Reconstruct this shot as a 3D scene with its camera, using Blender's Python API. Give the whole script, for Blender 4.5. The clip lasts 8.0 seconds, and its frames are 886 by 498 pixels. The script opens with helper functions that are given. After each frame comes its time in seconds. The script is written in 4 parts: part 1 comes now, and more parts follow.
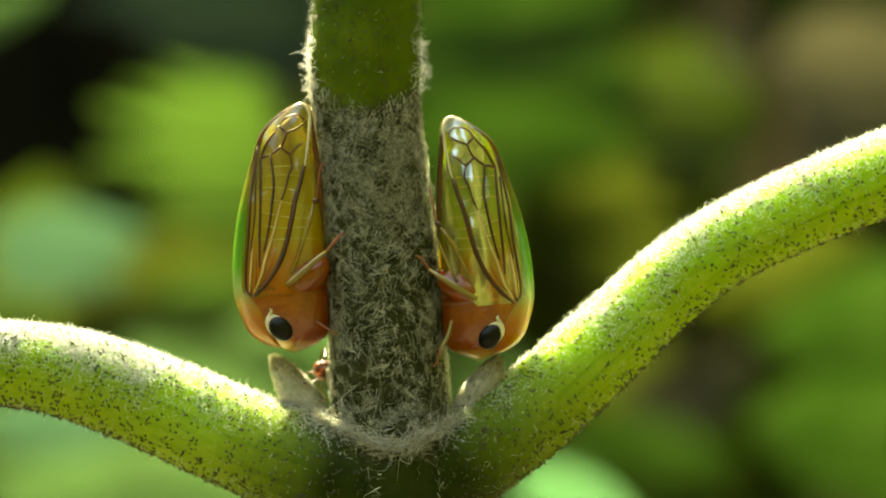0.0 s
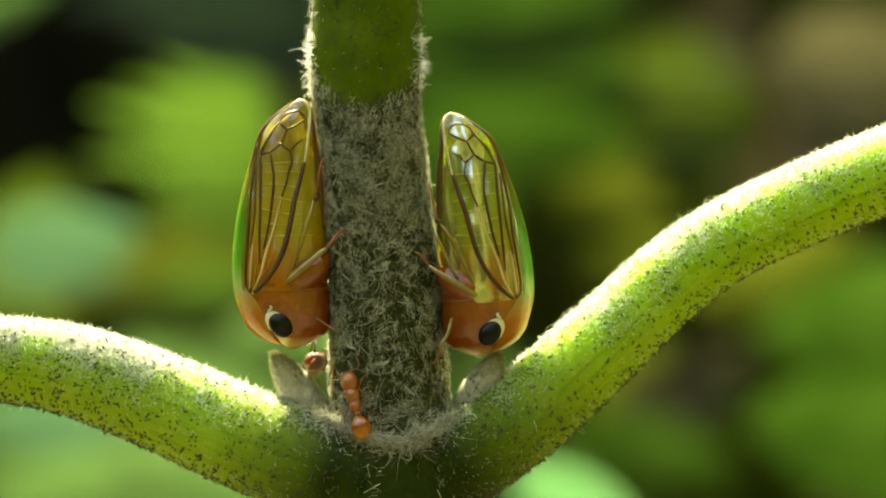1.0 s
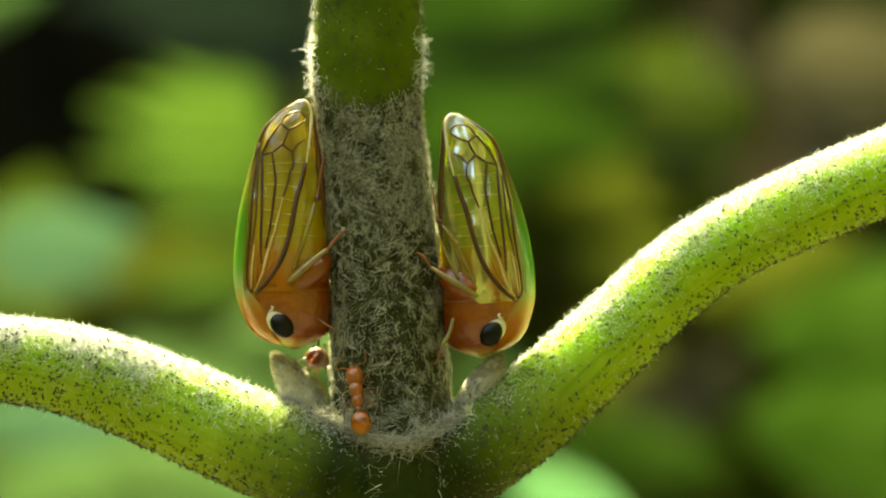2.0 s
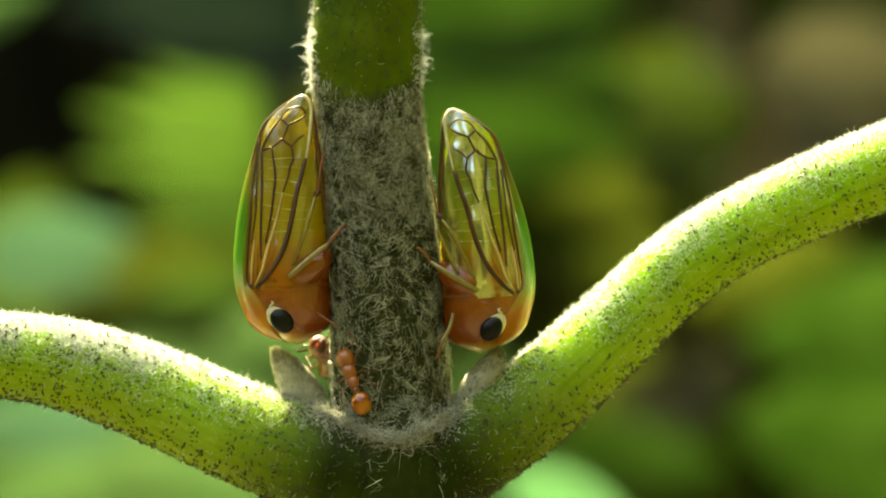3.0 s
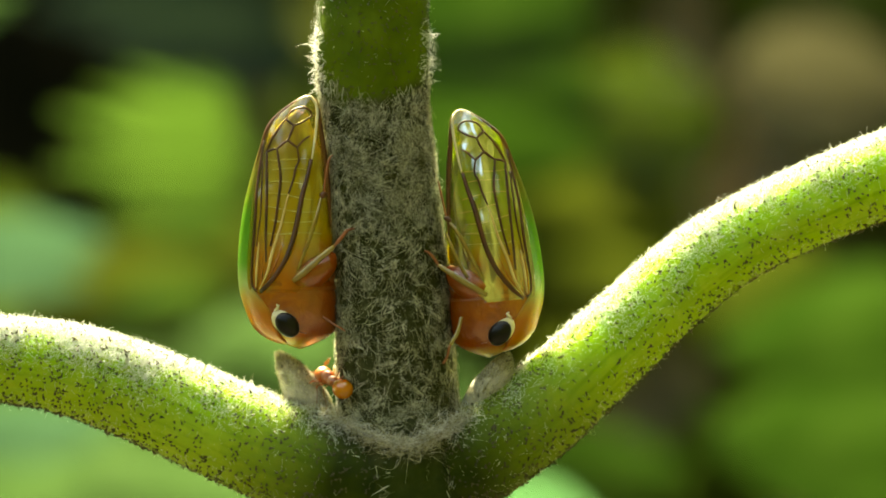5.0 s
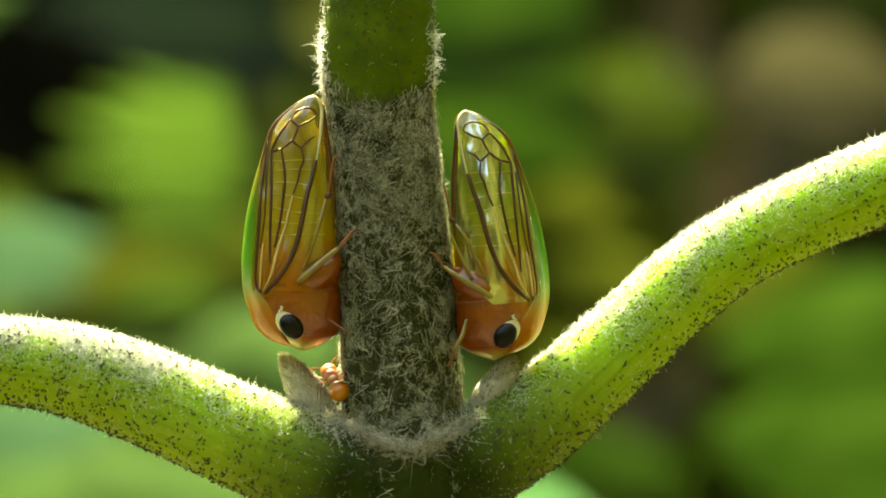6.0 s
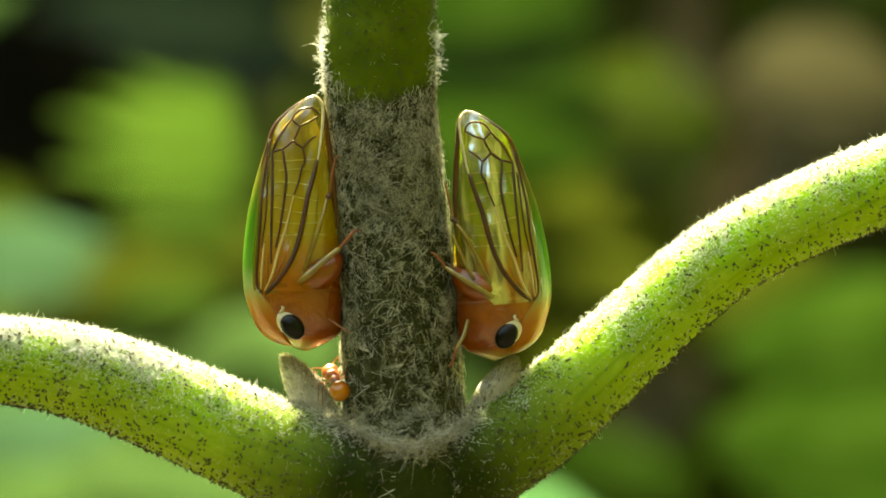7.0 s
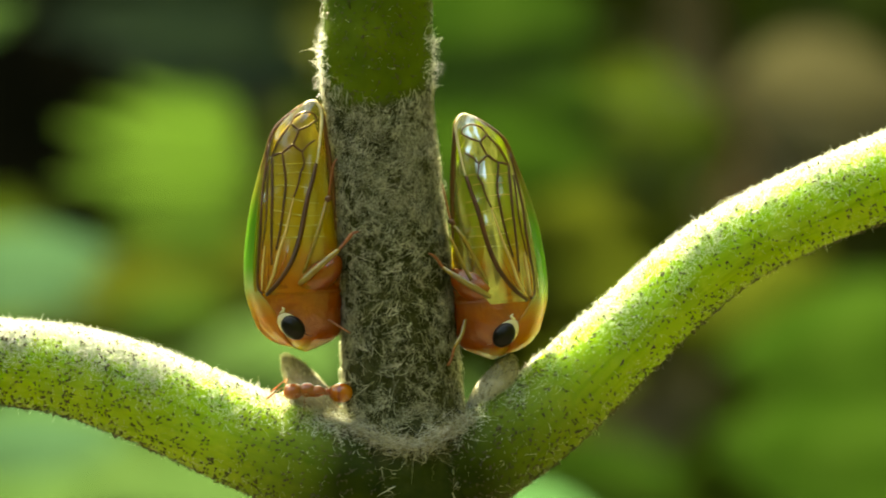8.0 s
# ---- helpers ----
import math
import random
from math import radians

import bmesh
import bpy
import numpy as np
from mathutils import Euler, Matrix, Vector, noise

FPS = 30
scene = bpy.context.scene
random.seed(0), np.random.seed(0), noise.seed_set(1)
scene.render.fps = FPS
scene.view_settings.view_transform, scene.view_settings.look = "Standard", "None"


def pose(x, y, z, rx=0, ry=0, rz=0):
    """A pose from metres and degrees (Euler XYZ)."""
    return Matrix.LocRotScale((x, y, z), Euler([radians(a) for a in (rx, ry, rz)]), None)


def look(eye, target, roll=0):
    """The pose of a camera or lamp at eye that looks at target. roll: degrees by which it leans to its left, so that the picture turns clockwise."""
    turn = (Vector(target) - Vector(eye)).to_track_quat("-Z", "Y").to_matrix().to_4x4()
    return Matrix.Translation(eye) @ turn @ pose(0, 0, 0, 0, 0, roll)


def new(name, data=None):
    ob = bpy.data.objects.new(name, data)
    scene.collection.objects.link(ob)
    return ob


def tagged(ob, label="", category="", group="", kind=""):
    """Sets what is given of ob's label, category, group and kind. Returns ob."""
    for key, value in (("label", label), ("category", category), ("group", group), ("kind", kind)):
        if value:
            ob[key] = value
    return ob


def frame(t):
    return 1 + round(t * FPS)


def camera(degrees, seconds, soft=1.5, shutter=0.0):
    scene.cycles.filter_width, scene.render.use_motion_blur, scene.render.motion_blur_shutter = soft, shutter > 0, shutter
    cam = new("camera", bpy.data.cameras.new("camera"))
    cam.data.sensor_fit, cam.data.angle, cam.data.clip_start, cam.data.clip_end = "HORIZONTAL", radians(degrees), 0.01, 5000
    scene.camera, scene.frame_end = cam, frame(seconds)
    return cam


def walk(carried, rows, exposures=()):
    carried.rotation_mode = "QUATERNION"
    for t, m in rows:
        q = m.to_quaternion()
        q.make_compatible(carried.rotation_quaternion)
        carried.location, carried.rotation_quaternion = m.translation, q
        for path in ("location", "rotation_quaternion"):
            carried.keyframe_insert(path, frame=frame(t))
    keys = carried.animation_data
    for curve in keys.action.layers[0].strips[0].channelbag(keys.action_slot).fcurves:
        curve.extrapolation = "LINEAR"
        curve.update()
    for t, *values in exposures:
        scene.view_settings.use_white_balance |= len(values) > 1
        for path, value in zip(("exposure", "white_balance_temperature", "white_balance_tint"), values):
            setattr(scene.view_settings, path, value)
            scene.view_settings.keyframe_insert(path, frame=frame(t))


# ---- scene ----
MM = 0.001

# ---- camera: a hand-held close-up, 67 mm from the stem ----
cam = camera(20.0, 8.0, soft=1.75, shutter=0.5)
cam.data.dof.use_dof = True
cam.data.dof.focus_distance = 0.0643
cam.data.dof.aperture_fstop = 60.0
walk(cam, [
    (0.0, pose(0.000000, -0.066694, 0.000000, 90.000, 0.000, -0.000)),
    (0.5, pose(-0.000053, -0.066843, -0.000062, 90.008, -0.014, -0.060)),
    (1.0, pose(-0.000073, -0.066663, -0.000056, 89.976, -0.065, -0.063)),
    (1.5, pose(-0.000170, -0.066689, -0.000023, 89.995, -0.154, -0.131)),
    (3.0, pose(-0.000384, -0.066691, -0.000312, 90.098, -0.063, -0.304)),
    (3.5, pose(-0.000871, -0.066312, -0.000386, 90.291, -0.058, -0.711)),
    (4.0, pose(-0.001084, -0.066312, -0.000430, 90.254, -0.012, -0.782)),
    (4.5, pose(-0.001261, -0.065996, -0.000409, 90.248, -0.058, -0.954)),
    (6.0, pose(-0.001610, -0.065307, -0.000403, 90.287, -0.349, -1.107)),
    (6.5, pose(-0.001474, -0.065132, -0.000488, 90.335, -0.329, -1.011)),
    (7.0, pose(-0.001571, -0.065171, -0.000467, 90.351, -0.390, -1.042)),
    (7.5, pose(-0.001705, -0.065100, -0.000463, 90.370, -0.429, -1.058)),
    (7.6, pose(-0.001649, -0.065322, -0.000510, 90.410, -0.331, -1.006)),
    (7.7, pose(-0.001593, -0.065544, -0.000558, 90.450, -0.233, -0.814)),
    (7.8, pose(-0.001537, -0.065767, -0.000606, 90.491, -0.135, -0.821)),
    (7.9, pose(-0.001481, -0.065989, -0.000653, 90.531, -0.038, -1.079)),
    (8.0, pose(-0.001424, -0.066211, -0.000701, 90.571, 0.060, -0.946)),
], exposures=[(0.0, 2.95, 11000, -14), (8.0, 2.95, 11000, -14)])

# ---- light: high sun behind the plant, open sky above an added ring of undergrowth ----
SUN_EL, SUN_AZ = 57.0, 24.0   # elevation; degrees to the left of straight ahead
world = bpy.data.worlds.new("sky")
scene.world = world
world.use_nodes = True
wn = world.node_tree.nodes
sky = wn.new("ShaderNodeTexSky")
sky.sky_type, sky.sun_disc = "NISHITA", False
sky.air_density, sky.dust_density = 0.6, 3.0   # hazy, so the shade is less blue
sky.sun_elevation, sky.sun_rotation = radians(SUN_EL), radians(-SUN_AZ)
world.node_tree.links.new(sky.outputs[0], wn["Background"].inputs[0])
wn["Background"].inputs[1].default_value = 0.15
sun = new("sun", bpy.data.lights.new("sun", "SUN"))
sun.data.energy, sun.data.angle, sun.data.color = 5.0, radians(4.0), (1.0, 0.97, 0.92)
sun_from = Vector((-math.sin(radians(SUN_AZ)) * math.cos(radians(SUN_EL)), math.cos(radians(SUN_AZ)) * math.cos(radians(SUN_EL)), math.sin(radians(SUN_EL))))
sun.matrix_world = look(sun_from, (0, 0, 0))


# ---- materials ----
class Mat:
    """A node material with short helpers."""

    def __init__(self, name):
        self.m = bpy.data.materials.new(name)
        self.m.use_nodes = True
        self.t = self.m.node_tree
        self.b = self.t.nodes["Principled BSDF"]
        self.out = self.t.nodes["Material Output"]

    def node(self, kind, **inputs):
        n = self.t.nodes.new("ShaderNode" + kind)
        for k, v in inputs.items():
            self.put(n.inputs[k.replace("_", " ")], v)
        return n

    def put(self, socket, v):
        if isinstance(v, bpy.types.NodeSocket):
            self.t.links.new(v, socket)
        else:
            socket.default_value = v

    def set(self, **inputs):
        for k, v in inputs.items():
            self.put(self.b.inputs[k.replace("_", " ")], v)
        return self

    def coord(self, kind="Object"):
        return self.node("TexCoord").outputs[kind]

    def noise(self, scale, detail=3.0, rough=0.55, vector=None, distort=0.0):
        n = self.node("TexNoise", Scale=scale, Detail=detail, Roughness=rough, Distortion=distort)
        self.put(n.inputs["Vector"], vector or self.coord())
        return n.outputs["Fac"]

    def ramp(self, fac, stops):
        n = self.node("ValToRGB", Fac=fac)
        e = n.color_ramp.elements
        while len(e) < len(stops):
            e.new(0.5)
        for el, (p, c) in zip(e, stops):
            el.position, el.color = p, (*c, 1)
        return n.outputs["Color"]

    def mix(self, fac, a, b, how="MIX"):
        n = self.t.nodes.new("ShaderNodeMix")
        n.data_type, n.blend_type = "RGBA", how
        for i, v in ((0, fac), (6, a), (7, b)):
            self.put(n.inputs[i], (*v, 1) if isinstance(v, tuple) and len(v) == 3 else v)
        return n.outputs[2]

    def bump(self, height, strength, mm):
        n = self.node("Bump", Height=height, Strength=strength, Distance=mm * MM)
        self.put(self.b.inputs["Normal"], n.outputs[0])
        self.put(self.b.inputs["Coat Normal"], n.outputs[0])
        return self

    def axis(self, which, kind="Object"):
        return self.node("SeparateXYZ", Vector=self.coord(kind)).outputs[which]

    def remap(self, v, a, b, c=0.0, d=1.0):
        return self.node("MapRange", Value=v, From_Min=a, From_Max=b, To_Min=c, To_Max=d).outputs[0]


def leafy(name, dark, light, thin=0.5, scale=60.0, rough=0.6):
    """A leaf: mottled green, with light passing through the blade."""
    k = Mat(name)
    col = k.ramp(k.noise(scale, 4), [(0.3, dark), (0.7, light)])
    k.set(Base_Color=col, Roughness=rough, Specular_IOR_Level=0.08)
    tr = k.node("BsdfTranslucent", Color=col)
    mixer = k.node("MixShader", Fac=thin)
    k.t.links.new(k.b.outputs[0], mixer.inputs[1])
    k.t.links.new(tr.outputs[0], mixer.inputs[2])
    k.t.links.new(mixer.outputs[0], k.out.inputs[0])
    return k.m


def petiole_material(foot, reach):
    """foot: the stalk's length in cm; reach: how far up from it the painted axil shade tells."""
    k = Mat("petiole_green")
    v = k.coord("UV")
    streak = k.node("Mapping", Vector=v, Scale=(3.0, 22.0, 1.0)).outputs[0]
    fine = k.noise(1.0, 3, vector=streak)
    # shade of the axil, put into the colour as a darker green
    axil_shade = k.ramp(k.noise(900.0, 4), [(0.3, (0.012, 0.026, 0.001)), (0.7, (0.036, 0.058, 0.002))])
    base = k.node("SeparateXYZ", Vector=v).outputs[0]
    col = k.ramp(fine, [(0.30, (0.19, 0.34, 0.024)), (0.55, (0.34, 0.50, 0.060))])
    col = k.mix(k.remap(k.noise(800.0, 3), 0.35, 0.7, 0.0, 0.7), col, (0.32, 0.47, 0.06))
    col = k.mix(k.remap(k.noise(3200.0, 2), 0.5, 0.75, 0.0, 0.6), col, (0.48, 0.60, 0.10))
    col = k.mix(k.remap(base, foot - reach, foot - 0.16), col, axil_shade)
    k.set(Base_Color=col, Roughness=0.55, Subsurface_Weight=1.0, Subsurface_Radius=(0.95, 1.0, 0.15), Subsurface_Scale=2.2 * MM, Specular_IOR_Level=0.10)
    return k.bump(k.noise(5200.0, 3), 0.6, 0.04).m


def stem_material():
    k = Mat("stem_skin")
    h = k.axis("Z")
    edge = k.node("Math", Value=h)
    edge.operation = "ADD"
    k.put(edge.inputs[0], h)
    k.put(edge.inputs[1], k.remap(k.noise(650.0, 3), 0.0, 1.0, -1.0 * MM, 1.0 * MM))
    bow = k.node("Math")
    bow.operation = "POWER"
    k.put(bow.inputs[0], k.remap(k.axis("X"), -3.4 * MM, -0.6 * MM, -1.0, 1.0))
    bow.inputs[1].default_value = 2.0
    tongue = k.node("Math")
    tongue.operation = "MULTIPLY_ADD"
    k.put(tongue.inputs[0], bow.outputs[0])
    tongue.inputs[1].default_value = -0.65 * MM
    k.put(tongue.inputs[2], edge.outputs[0])
    upper = k.remap(tongue.outputs[0], 3.4 * MM, 4.0 * MM)
    lower = k.remap(edge.outputs[0], -5.0 * MM, -5.9 * MM, 0.0, 0.8)
    bare = k.node("Math")
    bare.operation = "MAXIMUM"
    k.put(bare.inputs[0], upper)
    k.put(bare.inputs[1], lower)
    bare = bare.outputs[0]
    woolly = k.ramp(k.noise(3400.0, 4, 0.7), [(0.3, (0.012, 0.015, 0.004)), (0.5, (0.034, 0.040, 0.012)), (0.75, (0.10, 0.10, 0.045))])
    green = k.ramp(k.noise(700.0, 4), [(0.3, (0.038, 0.074, 0.004)), (0.7, (0.098, 0.145, 0.009))])
    # shade round the joint, painted into the skin as darker green
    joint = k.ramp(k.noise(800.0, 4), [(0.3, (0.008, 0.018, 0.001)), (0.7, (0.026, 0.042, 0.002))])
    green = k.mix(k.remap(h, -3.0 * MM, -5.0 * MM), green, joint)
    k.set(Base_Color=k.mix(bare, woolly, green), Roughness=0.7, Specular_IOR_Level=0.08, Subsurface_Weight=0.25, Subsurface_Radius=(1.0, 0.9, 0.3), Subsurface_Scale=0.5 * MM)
    return k.bump(k.noise(4000.0, 4), 0.7, 0.05).m


def hair_material(name, stops, rough=0.5, thin=0.45):
    """Plant hairs: pale, thin enough to glow against the light; each one a little different."""
    k = Mat(name)
    rnd = k.node("NewGeometry").outputs["Random Per Island"]
    col = k.ramp(rnd, stops)
    k.set(Base_Color=col, Roughness=rough, Specular_IOR_Level=0.3)
    tr = k.node("BsdfTranslucent", Color=col)
    mixer = k.node("MixShader", Fac=thin)
    k.t.links.new(k.b.outputs[0], mixer.inputs[1])
    k.t.links.new(tr.outputs[0], mixer.inputs[2])
    k.t.links.new(mixer.outputs[0], k.out.inputs[0])
    return k.m


def plain(name, dark, light, scale=900.0, rough=0.5, bump=0.0, **more):
    k = Mat(name)
    k.set(Base_Color=k.ramp(k.noise(scale, 4), [(0.3, dark), (0.7, light)]), Roughness=rough, **more)
    if bump:
        k.bump(k.noise(scale * 4, 3), 0.6, bump)
    return k.m


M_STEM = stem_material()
M_WOOL = hair_material("grey_wool", [(0.0, (0.13, 0.14, 0.065)), (0.4, (0.40, 0.41, 0.27)), (0.75, (0.88, 0.88, 0.72)), (1.0, (0.97, 0.97, 0.90))])
M_FELT = hair_material("pale_felt", [(0.0, (0.30, 0.29, 0.16)), (0.7, (0.60, 0.58, 0.38)), (1.0, (0.92, 0.90, 0.74))])
M_DOWN = hair_material("white_down", [(0.0, (0.78, 0.79, 0.74)), (1.0, (0.95, 0.95, 0.94))])
M_SPECK = plain("dark_speck", (0.02, 0.02, 0.012), (0.10, 0.085, 0.04), 3000, 0.6)
M_BUD = plain("bud_felt", (0.26, 0.25, 0.19), (0.62, 0.60, 0.52), 2500, 0.8, 0.03)
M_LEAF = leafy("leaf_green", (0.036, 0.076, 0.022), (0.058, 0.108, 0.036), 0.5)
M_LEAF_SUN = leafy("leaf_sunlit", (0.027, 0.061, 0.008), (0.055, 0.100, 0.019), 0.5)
# lit copy of the pale leaf, full sun put into the colour
M_LEAF_BRIGHT = leafy("leaf_full_sun", (0.05, 0.14, 0.05), (0.08, 0.19, 0.08), 0.5)
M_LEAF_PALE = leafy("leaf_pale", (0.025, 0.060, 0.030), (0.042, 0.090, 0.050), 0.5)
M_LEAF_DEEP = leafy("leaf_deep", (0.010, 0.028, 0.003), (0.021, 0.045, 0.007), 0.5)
# dark bluish copy, with deep shade put into the colour
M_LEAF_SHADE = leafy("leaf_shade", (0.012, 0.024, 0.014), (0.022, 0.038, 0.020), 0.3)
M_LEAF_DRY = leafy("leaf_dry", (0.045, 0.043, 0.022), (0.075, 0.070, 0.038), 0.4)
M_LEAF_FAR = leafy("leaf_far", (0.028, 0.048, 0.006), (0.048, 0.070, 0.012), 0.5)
M_LEAF_MOSS = leafy("leaf_moss", (0.036, 0.050, 0.006), (0.060, 0.074, 0.011), 0.5)
M_TRUNK = plain("grey_bark", (0.16, 0.13, 0.075), (0.28, 0.23, 0.14), 30, 0.9)
M_GROUND = plain("litter", (0.012, 0.012, 0.006), (0.045, 0.035, 0.02), 9, 0.9)
M_HEDGE = leafy("undergrowth", (0.045, 0.06, 0.010), (0.11, 0.11, 0.03), 0.5, 9, 0.9)
# near-black bark: the deep shade at the left is in its colour
M_SHADE_BARK = plain("shade_bark", (0.005, 0.005, 0.003), (0.014, 0.012, 0.007), 40, 0.95, Specular_IOR_Level=0.0)


# ---- mesh helpers (plan in millimetres) ----
def mesh_of(name, verts, faces, material, smooth=True, uvs=None):
    me = bpy.data.meshes.new(name)
    me.from_pydata([tuple(float(c) * MM for c in v) for v in verts], [], faces)
    if uvs is not None:
        layer = me.uv_layers.new(name="UVMap")
        idx = np.empty(len(me.loops), dtype=np.int32)
        me.loops.foreach_get("vertex_index", idx)
        layer.data.foreach_set("uv", np.asarray(uvs, dtype=np.float32)[idx].ravel())
    if smooth:
        me.polygons.foreach_set("use_smooth", [True] * len(me.polygons))
    me.materials.append(material)
    me.update()
    return me


def part(name, verts, faces, material, parent=None, label="", kind="", smooth=True, uvs=None):
    """One mesh object, under a thing or a part of it."""
    ob = new(name, mesh_of(name, verts, faces, material, smooth, uvs))
    ob.parent = parent
    return tagged(ob, label=label, kind=kind)


def thing(name, label, category, group="", m=None):
    ob = new(name)
    ob.empty_display_size = 0.001
    if m is not None:
        ob.matrix_world = m
    return tagged(ob, label=label, category=category, group=group)


def spline(points, n):
    """n even steps along a Catmull-Rom curve through the points (any number of columns)."""
    p = np.array(points, float)
    p = np.vstack([2 * p[0] - p[1], p, 2 * p[-1] - p[-2]])
    out = []
    for t in np.linspace(0, len(p) - 3 - 1e-9, n):
        i = int(t)
        f = t - i
        a, b, c, d = p[i:i + 4]
        out.append(0.5 * (2 * b + (c - a) * f + (2 * a - 5 * b + 4 * c - d) * f * f + (3 * b - a - 3 * c + d) * f ** 3))
    return np.array(out)


def frames_of(path):
    """Tangent, side and depth directions along a path."""
    t = np.gradient(path[:, :3], axis=0)
    t /= np.linalg.norm(t, axis=1)[:, None]
    ref = np.array([0.0, 1.0, 0.0])
    if np.abs(t @ ref).max() > 0.95:
        ref = np.array([0.31, 0.2, 0.93])
    side = np.cross(t, ref)
    side /= np.linalg.norm(side, axis=1)[:, None]
    return t, side, np.cross(side, t)


def tube(path, seg=10, flat=1.0, lump=0.0, lump_scale=1.0, caps=True):
    """Verts, faces and UVs of a tube along path rows (x, y, z, radius); flat squeezes it in depth."""
    t, side, deep = frames_of(path)
    verts, uvs, faces = [], [], []
    n = len(path)
    run = np.concatenate([[0], np.cumsum(np.linalg.norm(np.diff(path[:, :3], axis=0), axis=1))])
    for i in range(n):
        for j in range(seg):
            a = 2 * math.pi * j / seg
            d = side[i] * math.cos(a) + deep[i] * math.sin(a) * flat
            r = path[i, 3]
            if lump:
                q = (path[i, :3] + d * r) / lump_scale
                r *= 1 + lump * noise.noise(Vector(q)) + 0.4 * lump * noise.noise(Vector(q * 3.1))
            verts.append(path[i, :3] + d * r)
            uvs.append((run[i] / 10.0, abs(2 * j / seg - 1)))
    for i in range(n - 1):
        for j in range(seg):
            k = (j + 1) % seg
            faces.append((i * seg + j, i * seg + k, (i + 1) * seg + k, (i + 1) * seg + j))
    if caps:
        faces.append(tuple(range(seg - 1, -1, -1)))
        faces.append(tuple((n - 1) * seg + j for j in range(seg)))
    return verts, faces, uvs


def blob(c, r, nu=14, nv=10, power=1.0):
    """An ellipsoid with its poles along x; power > 1 points its ends."""
    verts, faces = [(c[0] - r[0], c[1], c[2])], []
    for i in range(1, nv):
        b = math.pi * i / nv
        w = math.sin(b) ** power
        for j in range(nu):
            a = 2 * math.pi * j / nu
            verts.append((c[0] - r[0] * math.cos(b), c[1] + r[1] * w * math.cos(a), c[2] + r[2] * w * math.sin(a)))
    verts.append((c[0] + r[0], c[1], c[2]))
    last = len(verts) - 1
    for j in range(nu):
        k = (j + 1) % nu
        faces.append((0, 1 + k, 1 + j))
        for i in range(nv - 2):
            faces.append((1 + i * nu + j, 1 + i * nu + k, 1 + (i + 1) * nu + k, 1 + (i + 1) * nu + j))
        faces.append((last, 1 + (nv - 2) * nu + j, 1 + (nv - 2) * nu + k))
    return verts, faces


def hairs(roots, normals, along, rng, length, radius, lean=0.5, curl=0.5, steps=4, rise=1.0, press=None):
    """Many fine hairs as three-sided tapering tubes, joined; press: the skin's normals, to which matted hairs keep flat."""
    n = len(roots)
    roots, normals, along = (np.asarray(q, float) for q in (roots, normals, along))
    ln = rng.uniform(length[0], length[1], n)[:, None]
    rad = rng.uniform(radius[0], radius[1], n)[:, None]
    way = rise * normals + lean * (along * rng.normal(0, 1, (n, 1)) + np.cross(normals, along) * rng.normal(0, 1, (n, 1)))
    way /= np.linalg.norm(way, axis=1)[:, None]
    bend = rng.normal(0, 1, (n, 3)) * curl
    wave = rng.normal(0, 1, (n, 3)) * curl * 0.22
    turns = rng.uniform(3.0, 7.5, (n, 1))
    bend -= 0.25 * curl * normals
    if press is not None:
        bend -= 0.9 * press * (bend * press).sum(1)[:, None]
        wave = 2.0 * wave - 1.6 * press * (wave * press).sum(1)[:, None]
    rings, rows = [], steps
    side = np.cross(way, rng.normal(0, 1, (n, 3)))
    side /= np.linalg.norm(side, axis=1)[:, None]
    other = np.cross(way, side)
    for i in range(rows):
        f = i / (rows - 1)
        mid = roots + way * ln * f + bend * ln * f * f * 0.6 + wave * ln * np.sin(turns * f)
        r = rad * (1 - 0.8 * f)
        for a in (0.0, 2.094, 4.189):
            rings.append(mid + (side * math.cos(a) + other * math.sin(a)) * r)
    verts = np.stack(rings, 1).reshape(-1, 3)
    pat = []
    for i in range(rows - 1):
        for j in range(3):
            k = (j + 1) % 3
            pat.append((i * 3 + j, i * 3 + k, (i + 1) * 3 + k, (i + 1) * 3 + j))
    faces = (np.array(pat)[None] + (np.arange(n) * rows * 3)[:, None, None]).reshape(-1, 4)
    return verts, [tuple(q) for q in faces.tolist()]


def on_tube(path, rng, n, s=(0.0, 1.0), angle=(0.0, 360.0), flat=1.0):
    """Random places on a tube, with normal and direction along it."""
    t, side, deep = frames_of(path)
    u = rng.uniform(s[0], s[1], n) * (len(path) - 1.001)
    i = u.astype(int)
    f = (u - i)[:, None]
    a = np.radians(rng.uniform(angle[0], angle[1], n))[:, None]
    mid = path[i] * (1 - f) + path[i + 1] * f
    d = side[i] * np.cos(a) + deep[i] * np.sin(a) * flat
    return mid[:, :3] + d * mid[:, 3:4], d, t[i]


def leaf_mesh(length, width, rng, fold=0.25, droop=0.3, n=12, teeth=0.0):
    """A pointed blade with a folded midrib, toothed edge and drooping tip; base at the origin, along +x."""
    verts, faces = [], []
    for i in range(n + 1):
        f = i / n
        w = width / 2 * math.sin(math.pi * f ** 0.8) ** 0.8 * (1 + teeth * (i % 2)) + 0.01
        z = -droop * length * f * f
        for j, s in enumerate((-1, -0.5, 0, 0.5, 1)):
            verts.append((length * f, s * w, z + abs(s) * w * fold + 0.02 * width * rng.normal()))
    for i in range(n):
        for j in range(4):
            a = i * 5 + j
            faces.append((a, a + 5, a + 6, a + 1))
    return verts, faces


